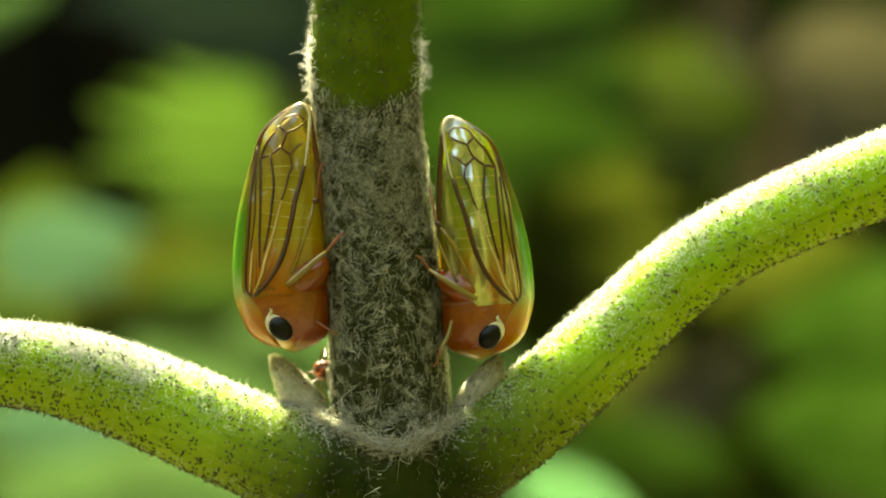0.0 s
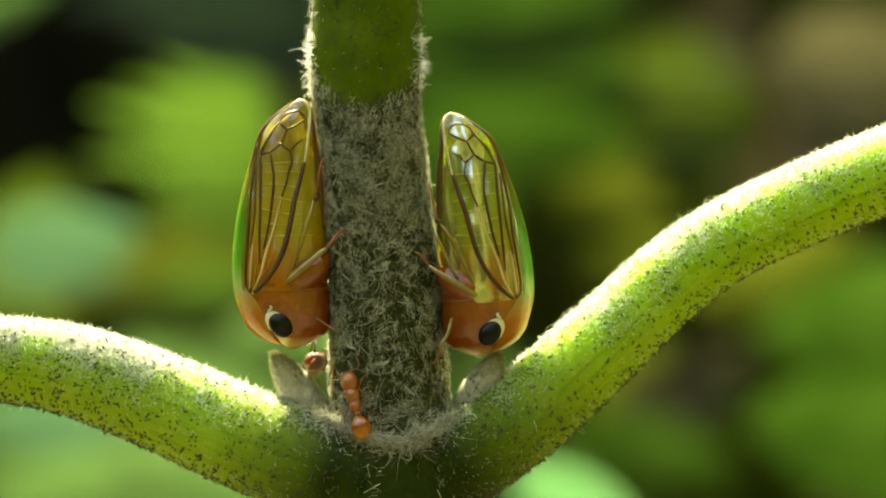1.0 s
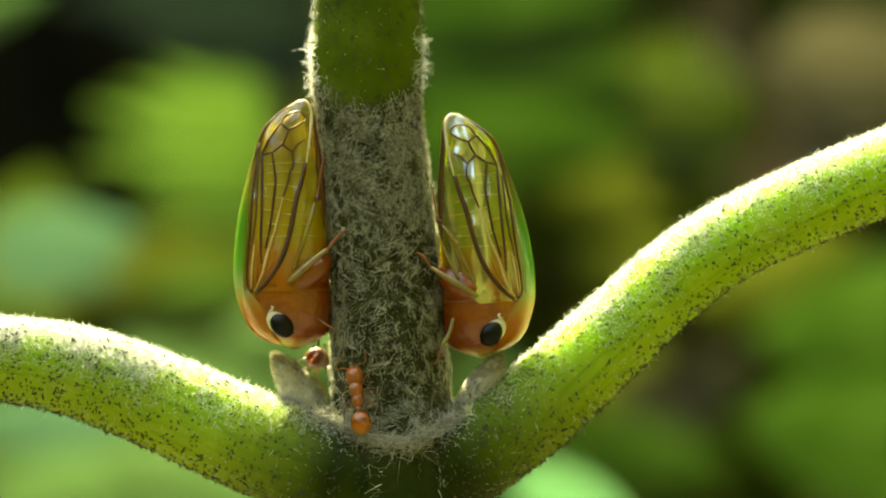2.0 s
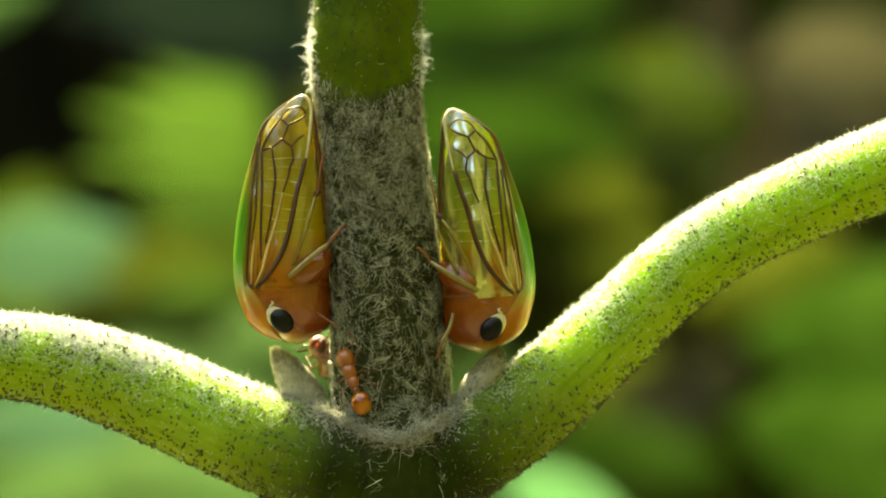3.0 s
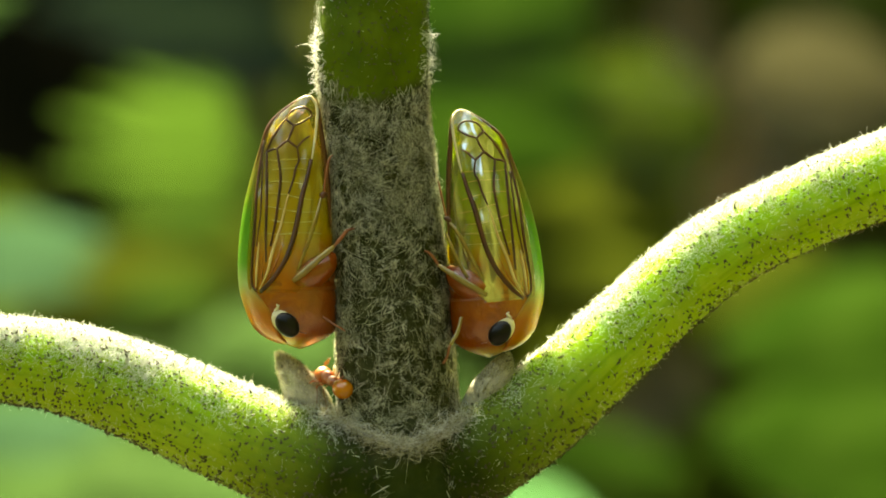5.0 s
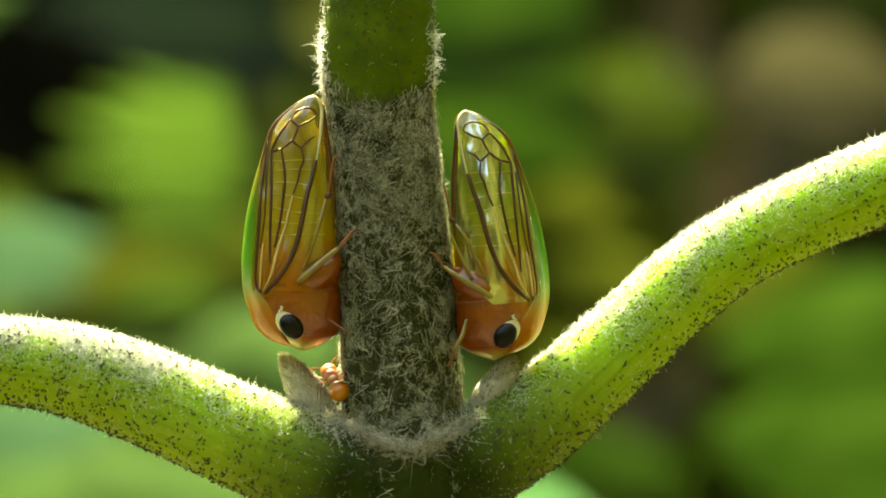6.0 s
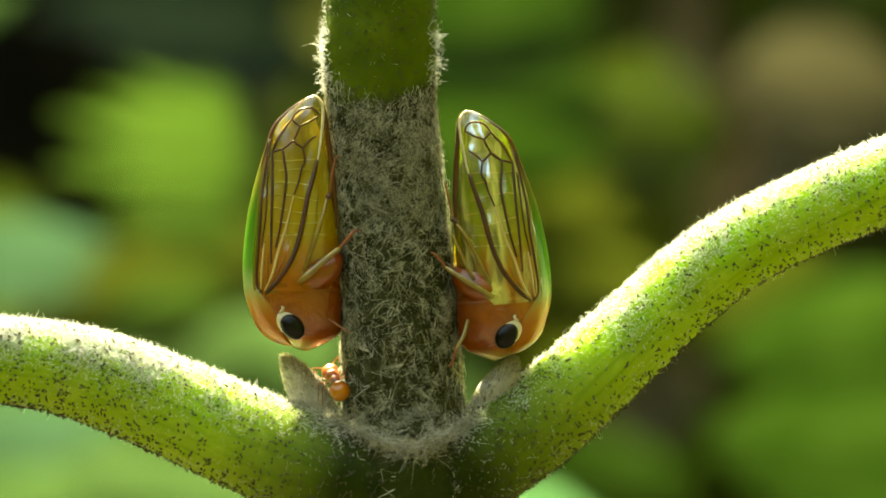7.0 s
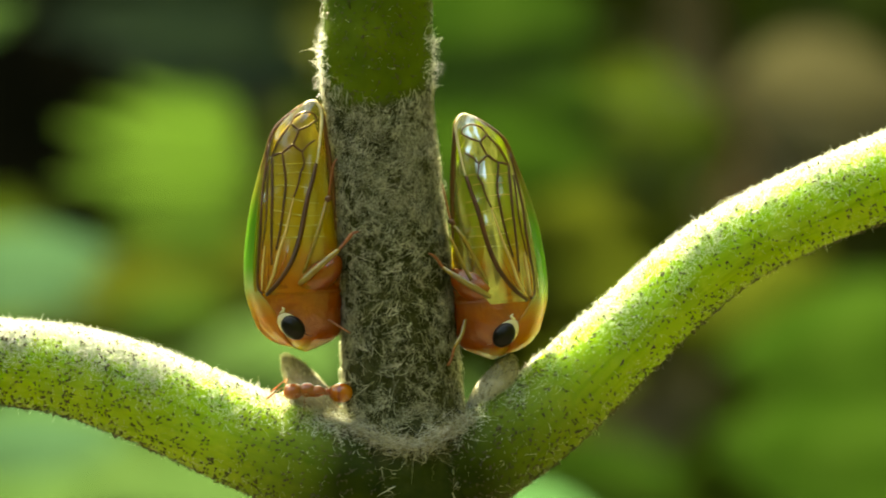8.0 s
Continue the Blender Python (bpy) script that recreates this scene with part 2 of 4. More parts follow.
# ---- setting ----
def build_setting():
    verts, faces = [], []
    for i in range(41):
        for j in range(41):
            x, y = (i / 20 - 1), (j / 20 - 1)
            x, y = 400000 * x ** 3 + 1200 * x, 400000 * y ** 3 + 1200 * y
            verts.append((x, y, -420 + 25 * noise.noise(Vector((x / 300, y / 300, 0)))))
    for i in range(40):
        for j in range(40):
            a = i * 41 + j
            faces.append((a, a + 41, a + 42, a + 1))
    tagged(part("ground", verts, faces, M_GROUND, kind="structure"), label="dark leaf litter on the forest floor", category="ground")
    # far undergrowth, a bank that closes the view; unseen behind, it blocks low sky
    verts, faces = [], []
    for i in range(49):
        a = radians(360 * i / 48)
        # lowered ahead and behind left only to let more light in
        low = 0.36 if 178 < math.degrees(a) < 280 else 0.45 if math.cos(a) > 0.7 else 1.0
        for j in range(17):
            r = 1500 + 160 * noise.noise(Vector((i * 0.35, j * 0.4, 3)))
            verts.append((r * math.sin(a), r * math.cos(a), -460 + (460 + 1950 * low) * j / 16))
    for i in range(48):
        for j in range(16):
            a = i * 17 + j
            faces.append((a, a + 17, a + 18, a + 1))
    tagged(part("backdrop", verts, faces, M_HEDGE, kind="structure"), label="dim green undergrowth far behind the plant; its unseen ring blocks low sky", category="undergrowth")


def build_trunk(x, y, r, material, label, lean=0.0):
    rows = [(x + lean * k, y, -430 + 118 * k, r * (1.25 - 0.05 * k)) for k in range(9)]
    v, f, uv = tube(spline(rows, 40), 18, lump=0.12, lump_scale=r * 1.5)
    tree = thing("tree_trunk", label, "tree")
    part("trunk", v, f, material, tree, uvs=uv)


def build_leaf(pos, length, width, turn, material, label, rng, droop=0.3):
    v, f = leaf_mesh(length, width, rng, droop=droop, n=22, teeth=0.3 if "toothed" in label else 0.06)
    ob = thing("leaf", label, "leaf", "blurred leaves behind the plant", pose(*(c * MM for c in pos), *turn))
    part("blade", v, f, material, ob)
    rib = np.array([(length * q, 0, -droop * length * q * q + 0.01 * width, width * 0.02 * (1.1 - q)) for q in np.linspace(-0.25, 0.95, 10)])
    rib[:, 2] = np.where(rib[:, 0] < 0, 0, rib[:, 2])
    v, f, _ = tube(rib, 6)
    part("midrib", v, f, material, ob)
    return ob


def build_foliage(name, label, material, count, box, size, rng, tilt=(84, 102)):
    """Far leaves beyond counting, joined: box is x, y, z ranges."""
    verts, faces = [], []
    for _ in range(count):
        v, f = leaf_mesh(rng.uniform(*size), rng.uniform(*size) * 0.55, rng, n=6)
        m = pose(rng.uniform(*box[0]), rng.uniform(*box[1]), rng.uniform(*box[2]), rng.uniform(*tilt), rng.uniform(0, 360), rng.uniform(-12, 12))
        k = len(verts)
        verts += [tuple(m @ Vector(q)) for q in v]
        faces += [tuple(k + i for i in q) for q in f]
    tagged(part(name, verts, faces, material, kind="stuff"), label=label, category="foliage")


# ---- the plant ----
STEM = spline([(-2.055, 0.00, 8.932, 1.440), (-2.055, 0.00, 6.532, 1.425), (-2.070, 0.00, 5.107, 1.485), (-2.010, 0.00, 3.532, 1.380), (-1.845, 0.00, 2.032, 1.395), (-1.710, 0.00, 0.532, 1.425), (-1.575, 0.00, -0.967, 1.470), (-1.485, 0.00, -2.467, 1.530), (-1.410, 0.00, -3.817, 1.560), (-1.318, -0.10, -4.710, 1.603), (-1.162, -0.45, -5.729, 1.728), (-1.041, -0.58, -6.758, 1.755), (-0.923, -0.50, -8.404, 1.727), (-0.735, 0.00, -12.967, 1.620)], 150)
PET_L = spline([(-17.789, -1.00, -3.908, 0.975), (-15.347, -0.70, -3.213, 1.009), (-12.863, -0.50, -2.940, 1.042), (-11.689, -0.40, -3.019, 1.088), (-10.214, -0.30, -3.218, 1.150), (-8.734, -0.20, -3.657, 1.211), (-7.238, -0.20, -4.240, 1.256), (-5.738, -0.25, -4.894, 1.300), (-4.238, -0.35, -5.484, 1.343), (-2.737, -0.55, -5.943, 1.398), (-1.245, -0.80, -6.321, 1.334)], 110)
PET_R = spline([(18.705, -1.00, 4.218, 1.034), (15.798, -0.80, 3.564, 1.067), (13.616, -0.60, 2.728, 1.085), (11.672, -0.50, 1.973, 1.102), (9.781, -0.40, 1.230, 1.074), (7.705, -0.30, 0.261, 1.045), (6.221, -0.20, -0.770, 1.077), (4.726, -0.20, -2.131, 1.122), (3.230, -0.20, -3.522, 1.181), (2.182, -0.25, -4.446, 1.225), (0.985, -0.35, -5.260, 1.298), (-0.208, -0.55, -5.898, 1.383), (-1.245, -0.80, -6.321, 1.334)], 130)


def build_plant():
    rng = np.random.default_rng(5)
    plant = thing("plant", "downy green plant stem with two leaf stalks and grey buds", "plant")
    v, f, uv = tube(STEM, 40, lump=0.03, lump_scale=0.6)
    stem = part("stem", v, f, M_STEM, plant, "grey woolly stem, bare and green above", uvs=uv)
    # grey wool below the bare top: wavy strands, combed this way and that in patches
    def combed(p, n, t, spread):
        turn = np.array([3.0 * noise.noise(Vector(c) * 1.1) + 2.2 * noise.noise(Vector(c) * 3.7) for c in p])
        turn = (turn + rng.normal(0, spread, len(p)))[:, None]
        return t * np.cos(turn) + np.cross(n, t) * np.sin(turn)

    shift = Vector((0.37, 0.21, 0.43))
    p, n, t = on_tube(STEM, rng, 32000, (0.12, 0.92), (166, 374))
    q = (p[:, 0] + 2.0) / 1.4
    keep = (p[:, 2] + rng.normal(0, 0.22, len(p))) < 3.5 + 0.65 * q * q - 0.12 * q
    keep &= (p[:, 2] > -8.5) & ((p[:, 2] > -5.2) | (rng.uniform(0, 1, len(p)) < 0.12))
    clump = np.array([0.25 * noise.noise(Vector(c) * 1.3 + shift) + noise.noise(Vector((c[0] + 0.3 * c[2], c[1], c[2] - 0.4 * c[0])) * 4.2 + shift) + 0.5 * noise.noise(Vector((c[0] - 0.5 * c[2], c[1], c[2] + 0.3 * c[0])) * 9.0 + shift) for c in p])
    keep &= clump > rng.normal(0.17, 0.13, len(p)) - 0.050 * np.clip(p[:, 2] + 1.0, -5, 4)
    p, n, t = p[keep], n[keep], t[keep]
    v, f = hairs(p + n * 0.012, combed(p, n, t, 0.5) + 0.06 * n, t, rng, (0.12, 0.30), (0.008, 0.016), 0.2, 1.2, 9, press=n)
    part("wool", v, f, M_WOOL, stem, "wavy grey wool", "stuff")
    k = rng.permutation(len(p))[:6000]
    q = p[k] + t[k] * rng.normal(0, 0.1, (len(k), 1))
    v, f = hairs(q + n[k] * 0.03, combed(q, n[k], t[k], 0.9) + 0.12 * n[k], t[k], rng, (0.06, 0.20), (0.006, 0.012), 0.3, 1.3, 7, press=n[k])
    part("wool", v, f, M_WOOL, stem, "short curly grey wool", "stuff")
    p, n, t = on_tube(STEM, rng, 4200, (0.0, 0.34))
    keep = (n[:, 1] > -0.35) | (rng.uniform(0, 1, len(p)) < 0.10)
    p, n, t = p[keep], n[keep], t[keep]
    v, f = hairs(p - n * 0.02, n, t, rng, (0.05, 0.15), (0.004, 0.008), 1.2, 0.9, 5)
    part("down", v, f, M_DOWN, stem, "sparse white down", "stuff")
    # thick tufts where a leaf scar swells the stem
    roots = []
    for lo, hi in ((-35, 45), (140, 215)):
        p, n, t = on_tube(STEM, rng, 330, (0.125, 0.205), (lo, hi))
        roots.append((p, n, t))
    p, n, t = (np.concatenate(q) for q in zip(*roots))
    v, f = hairs(p - n * 0.02, n, t, rng, (0.08, 0.24), (0.007, 0.013), 0.8, 1.0, 5)
    part("tuft", v, f, M_DOWN, stem, "bristly white tufts on the swelling", "stuff")
    p, n, t = on_tube(STEM, rng, 1500, (0.0, 0.30))
    v, f = hairs(p - n * 0.002, n, t, rng, (0.04, 0.09), (0.018, 0.034), 1.4, 0.4)
    part("speck", v, f, M_SPECK, stem, "tiny dark specks", "stuff")

    for path, flip in ((PET_L, 1), (PET_R, -1)):
        v, f, uv = tube(path, 36, lump=0.025, lump_scale=0.9)
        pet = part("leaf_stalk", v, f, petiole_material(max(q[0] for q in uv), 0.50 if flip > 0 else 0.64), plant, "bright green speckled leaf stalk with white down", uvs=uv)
        p, n, t = on_tube(path, rng, 180000, (0.05, 0.93))
        thick = np.clip((n[:, 2] + 0.30 + 0.16 * np.array([noise.noise(Vector(c) * 1.6) for c in p])) / 1.15, 0, 1)
        near = np.clip((7.0 - np.hypot(p[:, 0] + 1.2, p[:, 2] + 5.8)) / 4.5, 0, 1)   # 1 at the joint
        thick = np.clip(thick - 0.55 * near, 0, 1)
        keep = (rng.uniform(0, 1, len(p)) < 1.1 * thick ** 1.8) & (n[:, 1] < 0.55)
        p, n, t = p[keep], n[keep], t[keep]
        v, f = hairs(p - n * 0.01, n, t, rng, (0.05, 0.13), (0.009, 0.015), 1.6, 0.9, 3, 0.45)
        part("down", v, f, M_DOWN, pet, "dense white down along the top", "stuff")
        p, n, t = on_tube(path, rng, 6500, (0.05, 0.91))
        keep = (n[:, 1] > -0.75) | (rng.uniform(0, 1, len(p)) < 0.2)
        p, n, t = p[keep], n[keep], t[keep]
        v, f = hairs(p - n * 0.02, n, t, rng, (0.06, 0.14), (0.005, 0.009), 1.2, 1.0, 5)
        part("hair", v, f, M_DOWN, pet, "fine curved hairs", "stuff")
        p, n, t = on_tube(path, rng, 5000, (0.05, 0.88))
        keep = n[:, 2] > rng.uniform(-0.6, 0.6, len(p))
        p, n, t = p[keep], n[keep], t[keep]
        v, f = hairs(p - n * 0.01, n, t, rng, (0.04, 0.10), (0.004, 0.007), 1.5, 1.0, 4, 0.6)
        part("fleck", v, f, M_DOWN, pet, "short pale flecks of down", "stuff")
        p, n, t = on_tube(path, rng, 3200, (0.70, 0.93))
        keep = (n[:, 2] > 0.60 + 0.4 * rng.uniform(0, 1, len(p))) & (n[:, 1] < 0.5)
        p, n, t = p[keep], n[keep], t[keep]
        v, f = hairs(p - n * 0.02, n, t, rng, (0.08, 0.22), (0.008, 0.014), 1.4, 1.0, 5, 0.7)
        part("felt", v, f, M_FELT, pet, "pale felt on top near the joint", "stuff")
        p, n, t = on_tube(path, rng, 700, (0.86, 0.97))
        keep = n[:, 2] > 0.66
        p, n, t = p[keep], n[keep], t[keep]
        v, f = hairs(p - n * 0.02, n, t, rng, (0.08, 0.22), (0.006, 0.011), 1.5, 1.3, 6, 0.5)
        part("wool", v, f, M_FELT, pet, "grey wool near the joint", "stuff")
        p, n, t = on_tube(path, rng, 70, (0.1, 0.93))
        keep = n[:, 2] > 0.5
        v, f = hairs(p[keep] - n[keep] * 0.02, n[keep], t[keep], rng, (0.16, 0.32), (0.010, 0.016), 0.5, 0.5)
        part("bristle", v, f, M_DOWN, pet, "stray longer bristles", "stuff")
        p, n, t = on_tube(path, rng, 4600, (0.05, 0.97))
        keep = (rng.uniform(0, 1, len(p)) < 0.58) | (n[:, 2] < -0.5)
        p, n, t = p[keep], n[keep], t[keep]
        v, f = hairs(p + n * 0.012, n, t, rng, (0.05, 0.11), (0.028, 0.046), 0.9, 0.5, 4, 0.8)
        part("speck", v, f, M_SPECK, pet, "tiny dark specks", "stuff")

    # felted collar where the stalks meet in front of the stem
    collar = spline([(-3.619, -0.75, -4.368, 0.041), (-2.706, -1.30, -4.655, 0.048), (-1.952, -1.92, -4.931, 0.056), (-1.220, -2.10, -5.150, 0.056), (-0.568, -1.95, -4.900, 0.056), (0.088, -1.35, -4.593, 0.048), (0.978, -0.80, -4.276, 0.041)], 40)
    v, f, uv = tube(collar, 10, lump=0.3, lump_scale=0.2)
    rim = part("collar", v, f, M_BUD, plant, "pale felted ridge between the two stalks", uvs=uv)
    p, n, t = on_tube(collar, rng, 1100)
    p = p + rng.normal(0, 0.09, p.shape) * [1, 0.4, 1]
    n = 0.4 * n + t * rng.choice([-1.0, 1.0], (len(p), 1))
    v, f = hairs(p, n, t, rng, (0.15, 0.45), (0.006, 0.012), 0.5, 1.2, 9)
    part("wool", v, f, M_FELT, rim, "matted grey wool", "stuff")
    k = rng.permutation(len(p))[:700]
    v, f = hairs(p[k] + [0, -0.03, 0.02], n[k], t[k], rng, (0.12, 0.34), (0.007, 0.013), 0.6, 1.3, 9)
    part("wool", v, f, M_DOWN, rim, "matted white wool", "stuff")

    # two felted buds in the leaf axils
    for pts in ([(-3.440, 0.10, -4.649, 0.511), (-3.663, 0.05, -4.196, 0.540), (-3.930, 0.00, -3.742, 0.480), (-4.200, 0.00, -3.307, 0.345), (-4.395, 0.00, -3.022, 0.180), (-4.500, 0.00, -2.873, 0.045)],
                [(0.655, -0.50, -4.608, 0.476), (0.803, -0.55, -4.113, 0.491), (1.011, -0.60, -3.709, 0.446), (1.233, -0.65, -3.335, 0.356), (1.380, -0.70, -3.035, 0.208), (1.455, -0.70, -2.887, 0.059)]):
        path = spline(pts, 26)
        v, f, uv = tube(path, 18, flat=0.6, lump=0.1, lump_scale=0.25)
        bud = part("bud", v, f, M_BUD, plant, "small grey felted leaf bud", uvs=uv)
        p, n, t = on_tube(path, rng, 2600, flat=0.6)
        v, f = hairs(p - n * 0.01, 0.3 * n + 1.5 * t, t, rng, (0.06, 0.13), (0.006, 0.012), 0.2, 0.3)
        part("wool", v, f, M_FELT, bud, "flat grey wool", "stuff")
        p, n, t = on_tube(path, rng, 160, flat=0.6)
        v, f = hairs(p - n * 0.005, n + 1.5 * t, t, rng, (0.05, 0.12), (0.012, 0.02), 0.4, 0.4)
        part("speck", v, f, M_SPECK, bud, "tiny dark specks", "stuff")
    return plant


# ---- treehoppers: head down on the stem, wings folded; plan: o outward, h up, in mm ----
RINGS = np.array([  # h, inner o, outer o, half depth
    (0.00, 0.84, 0.96, 0.06), (0.09, 0.42, 1.44, 0.36), (0.23, 0.16, 1.79, 0.58), (0.50, -0.03, 2.11, 0.80), (0.90, -0.05, 2.30, 0.96),
    (1.43, -0.05, 2.47, 0.98), (2.10, 0.00, 2.52, 0.92), (2.85, 0.06, 2.48, 0.82), (3.60, 0.11, 2.38, 0.72), (4.35, 0.18, 2.21, 0.58),
    (5.10, 0.27, 1.99, 0.45), (5.67, 0.35, 1.81, 0.36), (6.00, 0.39, 1.55, 0.28), (6.30, 0.45, 1.20, 0.18), (6.48, 0.56, 0.92, 0.09), (6.53, 0.68, 0.78, 0.02)])


RINGS = spline(RINGS, 150)


def ring_at(h):
    return tuple(float(np.interp(h, RINGS[:, 0], RINGS[:, k])) for k in (1, 2, 3))


def skin(o, h, lift=0.0):
    """The point of the near flank at (o, h), raised by lift."""
    a, b, d = ring_at(h)
    c, w = (a + b) / 2, max((b - a) / 2, 0.01)
    q = max(-0.99, min(0.99, (o - c) / w))
    return np.array([o, -d * math.sqrt(1 - q * q) - lift, h])


def shell(hs, angles, grow=0.0, nseg=20, closed=False):
    """A loft over the body: at each h, an arc from angles(h)[0] to [1] in degrees, 0 being the back and 90 the near flank."""
    verts, faces = [], []
    for h in hs:
        a, b, d = ring_at(h)
        c, w = (a + b) / 2, (b - a) / 2
        lo, hi = angles(h)
        for j in range(nseg + 1):
            q = radians(lo + (hi - lo) * j / nseg)
            verts.append((c + (w + grow) * math.cos(q), -(d + grow) * math.sin(q), h))
    m = nseg + 1
    for i in range(len(hs) - 1):
        for j in range(nseg):
            k = i * m + j
            faces.append((k, k + 1, k + m + 1, k + m))
    return verts, faces


def bug_materials(shine, shift, gold, sheen_spots=()):
    """shine: how much the wing membrane mirrors; shift: moves its creases; gold: warmth of the belly."""
    out = {}
    k = Mat("bug_shield")
    z = k.axis("Z")
    wob = k.node("Math")
    wob.operation = "ADD"
    k.put(wob.inputs[0], z)
    k.put(wob.inputs[1], k.remap(k.noise(1500.0, 2), 0, 1, -0.12 * MM, 0.12 * MM))
    # the first stop paints the pale rim light on the lower edge
    col = k.ramp(k.remap(wob.outputs[0], 0.0, 6.0 * MM), [
        (0.0, (0.38, 0.30, 0.06)), (0.03, (0.36, 0.11, 0.010)), (0.14, (0.40, 0.13, 0.012)), (0.21, (0.40, 0.24, 0.05)), (0.27, (0.26, 0.36, 0.13)),
        (0.36, (0.085, 0.27, 0.03)), (0.55, (0.06, 0.20, 0.016)), (0.70, (0.11, 0.13, 0.015)), (0.95, (0.13, 0.06, 0.02))])
    k.set(Base_Color=col, Roughness=0.28, Subsurface_Weight=0.12, Subsurface_Radius=(1.0, 0.5, 0.15), Subsurface_Scale=0.25 * MM, Specular_IOR_Level=0.25, Coat_Weight=0.15, Coat_Roughness=0.15)
    out["shield"] = k.bump(k.noise(6000.0, 2), 0.35, 0.02).m
    k = Mat("bug_orange")
    across = k.node("Math")
    across.operation = "ABSOLUTE"
    k.put(across.inputs[0], k.axis("X"))
    amber = k.ramp(k.remap(across.outputs[0], 0.1 * MM, 2.2 * MM), [(0.0, (0.22, 0.045, 0.004)), (0.45, (0.38, 0.088, 0.006)), (1.0, (0.48, 0.17, 0.012))])
    col = k.mix(k.remap(k.noise(1300.0, 4, 0.65, distort=0.8), 0.38, 0.62, 0.0, 0.9), amber, (0.24, 0.045, 0.004))
    # rim light under the face, painted as a pale lower edge
    col = k.mix(k.remap(k.axis("Z"), 0.05 * MM, 0.30 * MM, 0.8, 0.0), col, (0.50, 0.40, 0.08))
    k.set(Base_Color=col, Roughness=0.25, Subsurface_Weight=0.6, Subsurface_Radius=(1.0, 0.45, 0.1), Subsurface_Scale=0.5 * MM, Coat_Weight=1.0, Coat_Roughness=0.04)
    out["orange"] = k.bump(k.noise(2300.0, 4, 0.6, distort=0.6), 0.7, 0.07).m
    k = Mat("bug_belly")
    z = k.axis("Z")
    col = k.ramp(k.remap(z, 1.2 * MM, 6.2 * MM), [(0.0, (0.52, 0.13, 0.010)), (0.24, (0.56, 0.18, 0.012)), (0.38, (0.40 + 0.06 * gold, 0.33, 0.014)), (0.65, (0.25 + 0.11 * gold, 0.31 - 0.02 * gold, 0.014)), (0.82, (0.13 + 0.07 * gold, 0.13, 0.016)), (1.0, (0.07, 0.045, 0.012))])
    col = k.mix(k.remap(k.noise(1.0, 3, vector=k.node("Mapping", Vector=k.coord(), Scale=(2600.0, 2600.0, 500.0)).outputs[0]), 0.4, 0.75, 0.0, 0.8), col, (0.36 + 0.10 * gold, 0.48 - 0.06 * gold, 0.05))
    across = k.node("Math")
    across.operation = "ABSOLUTE"
    k.put(across.inputs[0], k.axis("X"))
    amber = k.ramp(k.remap(across.outputs[0], 0.1 * MM, 2.2 * MM), [(0.0, (0.22, 0.045, 0.004)), (0.45, (0.38, 0.088, 0.006)), (1.0, (0.48, 0.17, 0.012))])
    col = k.mix(k.remap(z, 1.5 * MM, 2.8 * MM), amber, col)
    k.set(Base_Color=col, Roughness=0.4, Subsurface_Weight=0.35, Subsurface_Radius=(1.0, 0.8, 0.2), Subsurface_Scale=0.5 * MM)
    out["belly"] = k.m
    k = Mat("bug_wing")
    z = k.axis("Z")
    tint = k.ramp(k.remap(z, 1.0 * MM, 6.5 * MM), [(0.0, (0.95, 0.55, 0.18)), (0.22, (0.95, 0.74, 0.40)), (0.36, (0.93, 0.86, 0.55)), (0.75, (0.88, 0.84, 0.52)), (1.0, (0.85, 0.80, 0.58))])
    see = k.node("BsdfTransparent", Color=tint)
    gloss = k.node("BsdfGlossy", Color=(1.0, 0.98, 0.92, 1.0), Roughness=0.12)
    k.set(Base_Color=(0.60, 0.45, 0.06, 1.0), Roughness=0.3)
    film = k.node("MixShader", Fac=0.14)
    for a, b in ((see, film.inputs[1]), (k.b, film.inputs[2])):
        k.t.links.new(a.outputs[0], b)
    crease = k.node("Bump", Height=k.noise(1.0, 2, vector=k.node("Mapping", Vector=k.coord(), Location=(shift, 0, 0), Scale=(1150.0, 1150.0, 450.0)).outputs[0]), Strength=0.9, Distance=0.22 * MM)
    k.put(gloss.inputs["Normal"], crease.outputs[0])
    patch = k.remap(k.noise(1.0, 2, vector=k.node("Mapping", Vector=k.coord(), Location=(shift, 0, 0), Scale=(2400.0, 2400.0, 420.0)).outputs[0]), 0.42, 0.66, 0.10, 1.0)
    for cx, cz, rx, rz in sheen_spots:   # silver reflections put in as spots of stronger gloss
        near = k.node("VectorMath", Vector=k.node("Mapping", Vector=k.coord(), Location=(-cx / rx, 0, -cz / rz), Scale=(1 / (rx * MM), 0, 1 / (rz * MM))).outputs[0])
        near.operation = "LENGTH"
        more = k.node("Math")
        more.operation = "MAXIMUM"
        k.put(more.inputs[0], patch)
        k.put(more.inputs[1], k.remap(near.outputs["Value"], 0.75, 1.1, 1.0, 0.0))
        patch = more.outputs[0]
    share = k.node("Math")
    share.operation = "MULTIPLY"
    share.inputs[0].default_value = shine
    k.put(share.inputs[1], patch)
    top = k.node("MixShader", Fac=share.outputs[0])
    k.t.links.new(film.outputs[0], top.inputs[1])
    k.t.links.new(gloss.outputs[0], top.inputs[2])
    k.t.links.new(top.outputs[0], k.out.inputs[0])
    out["wing"] = k.m
    out["vein"] = plain("bug_vein", (0.030, 0.009, 0.003), (0.10, 0.030, 0.007), 1800, 0.35)
    out["margin"] = plain("bug_margin", (0.05, 0.012, 0.004), (0.13, 0.038, 0.010), 1200, 0.3, Coat_Weight=0.5)
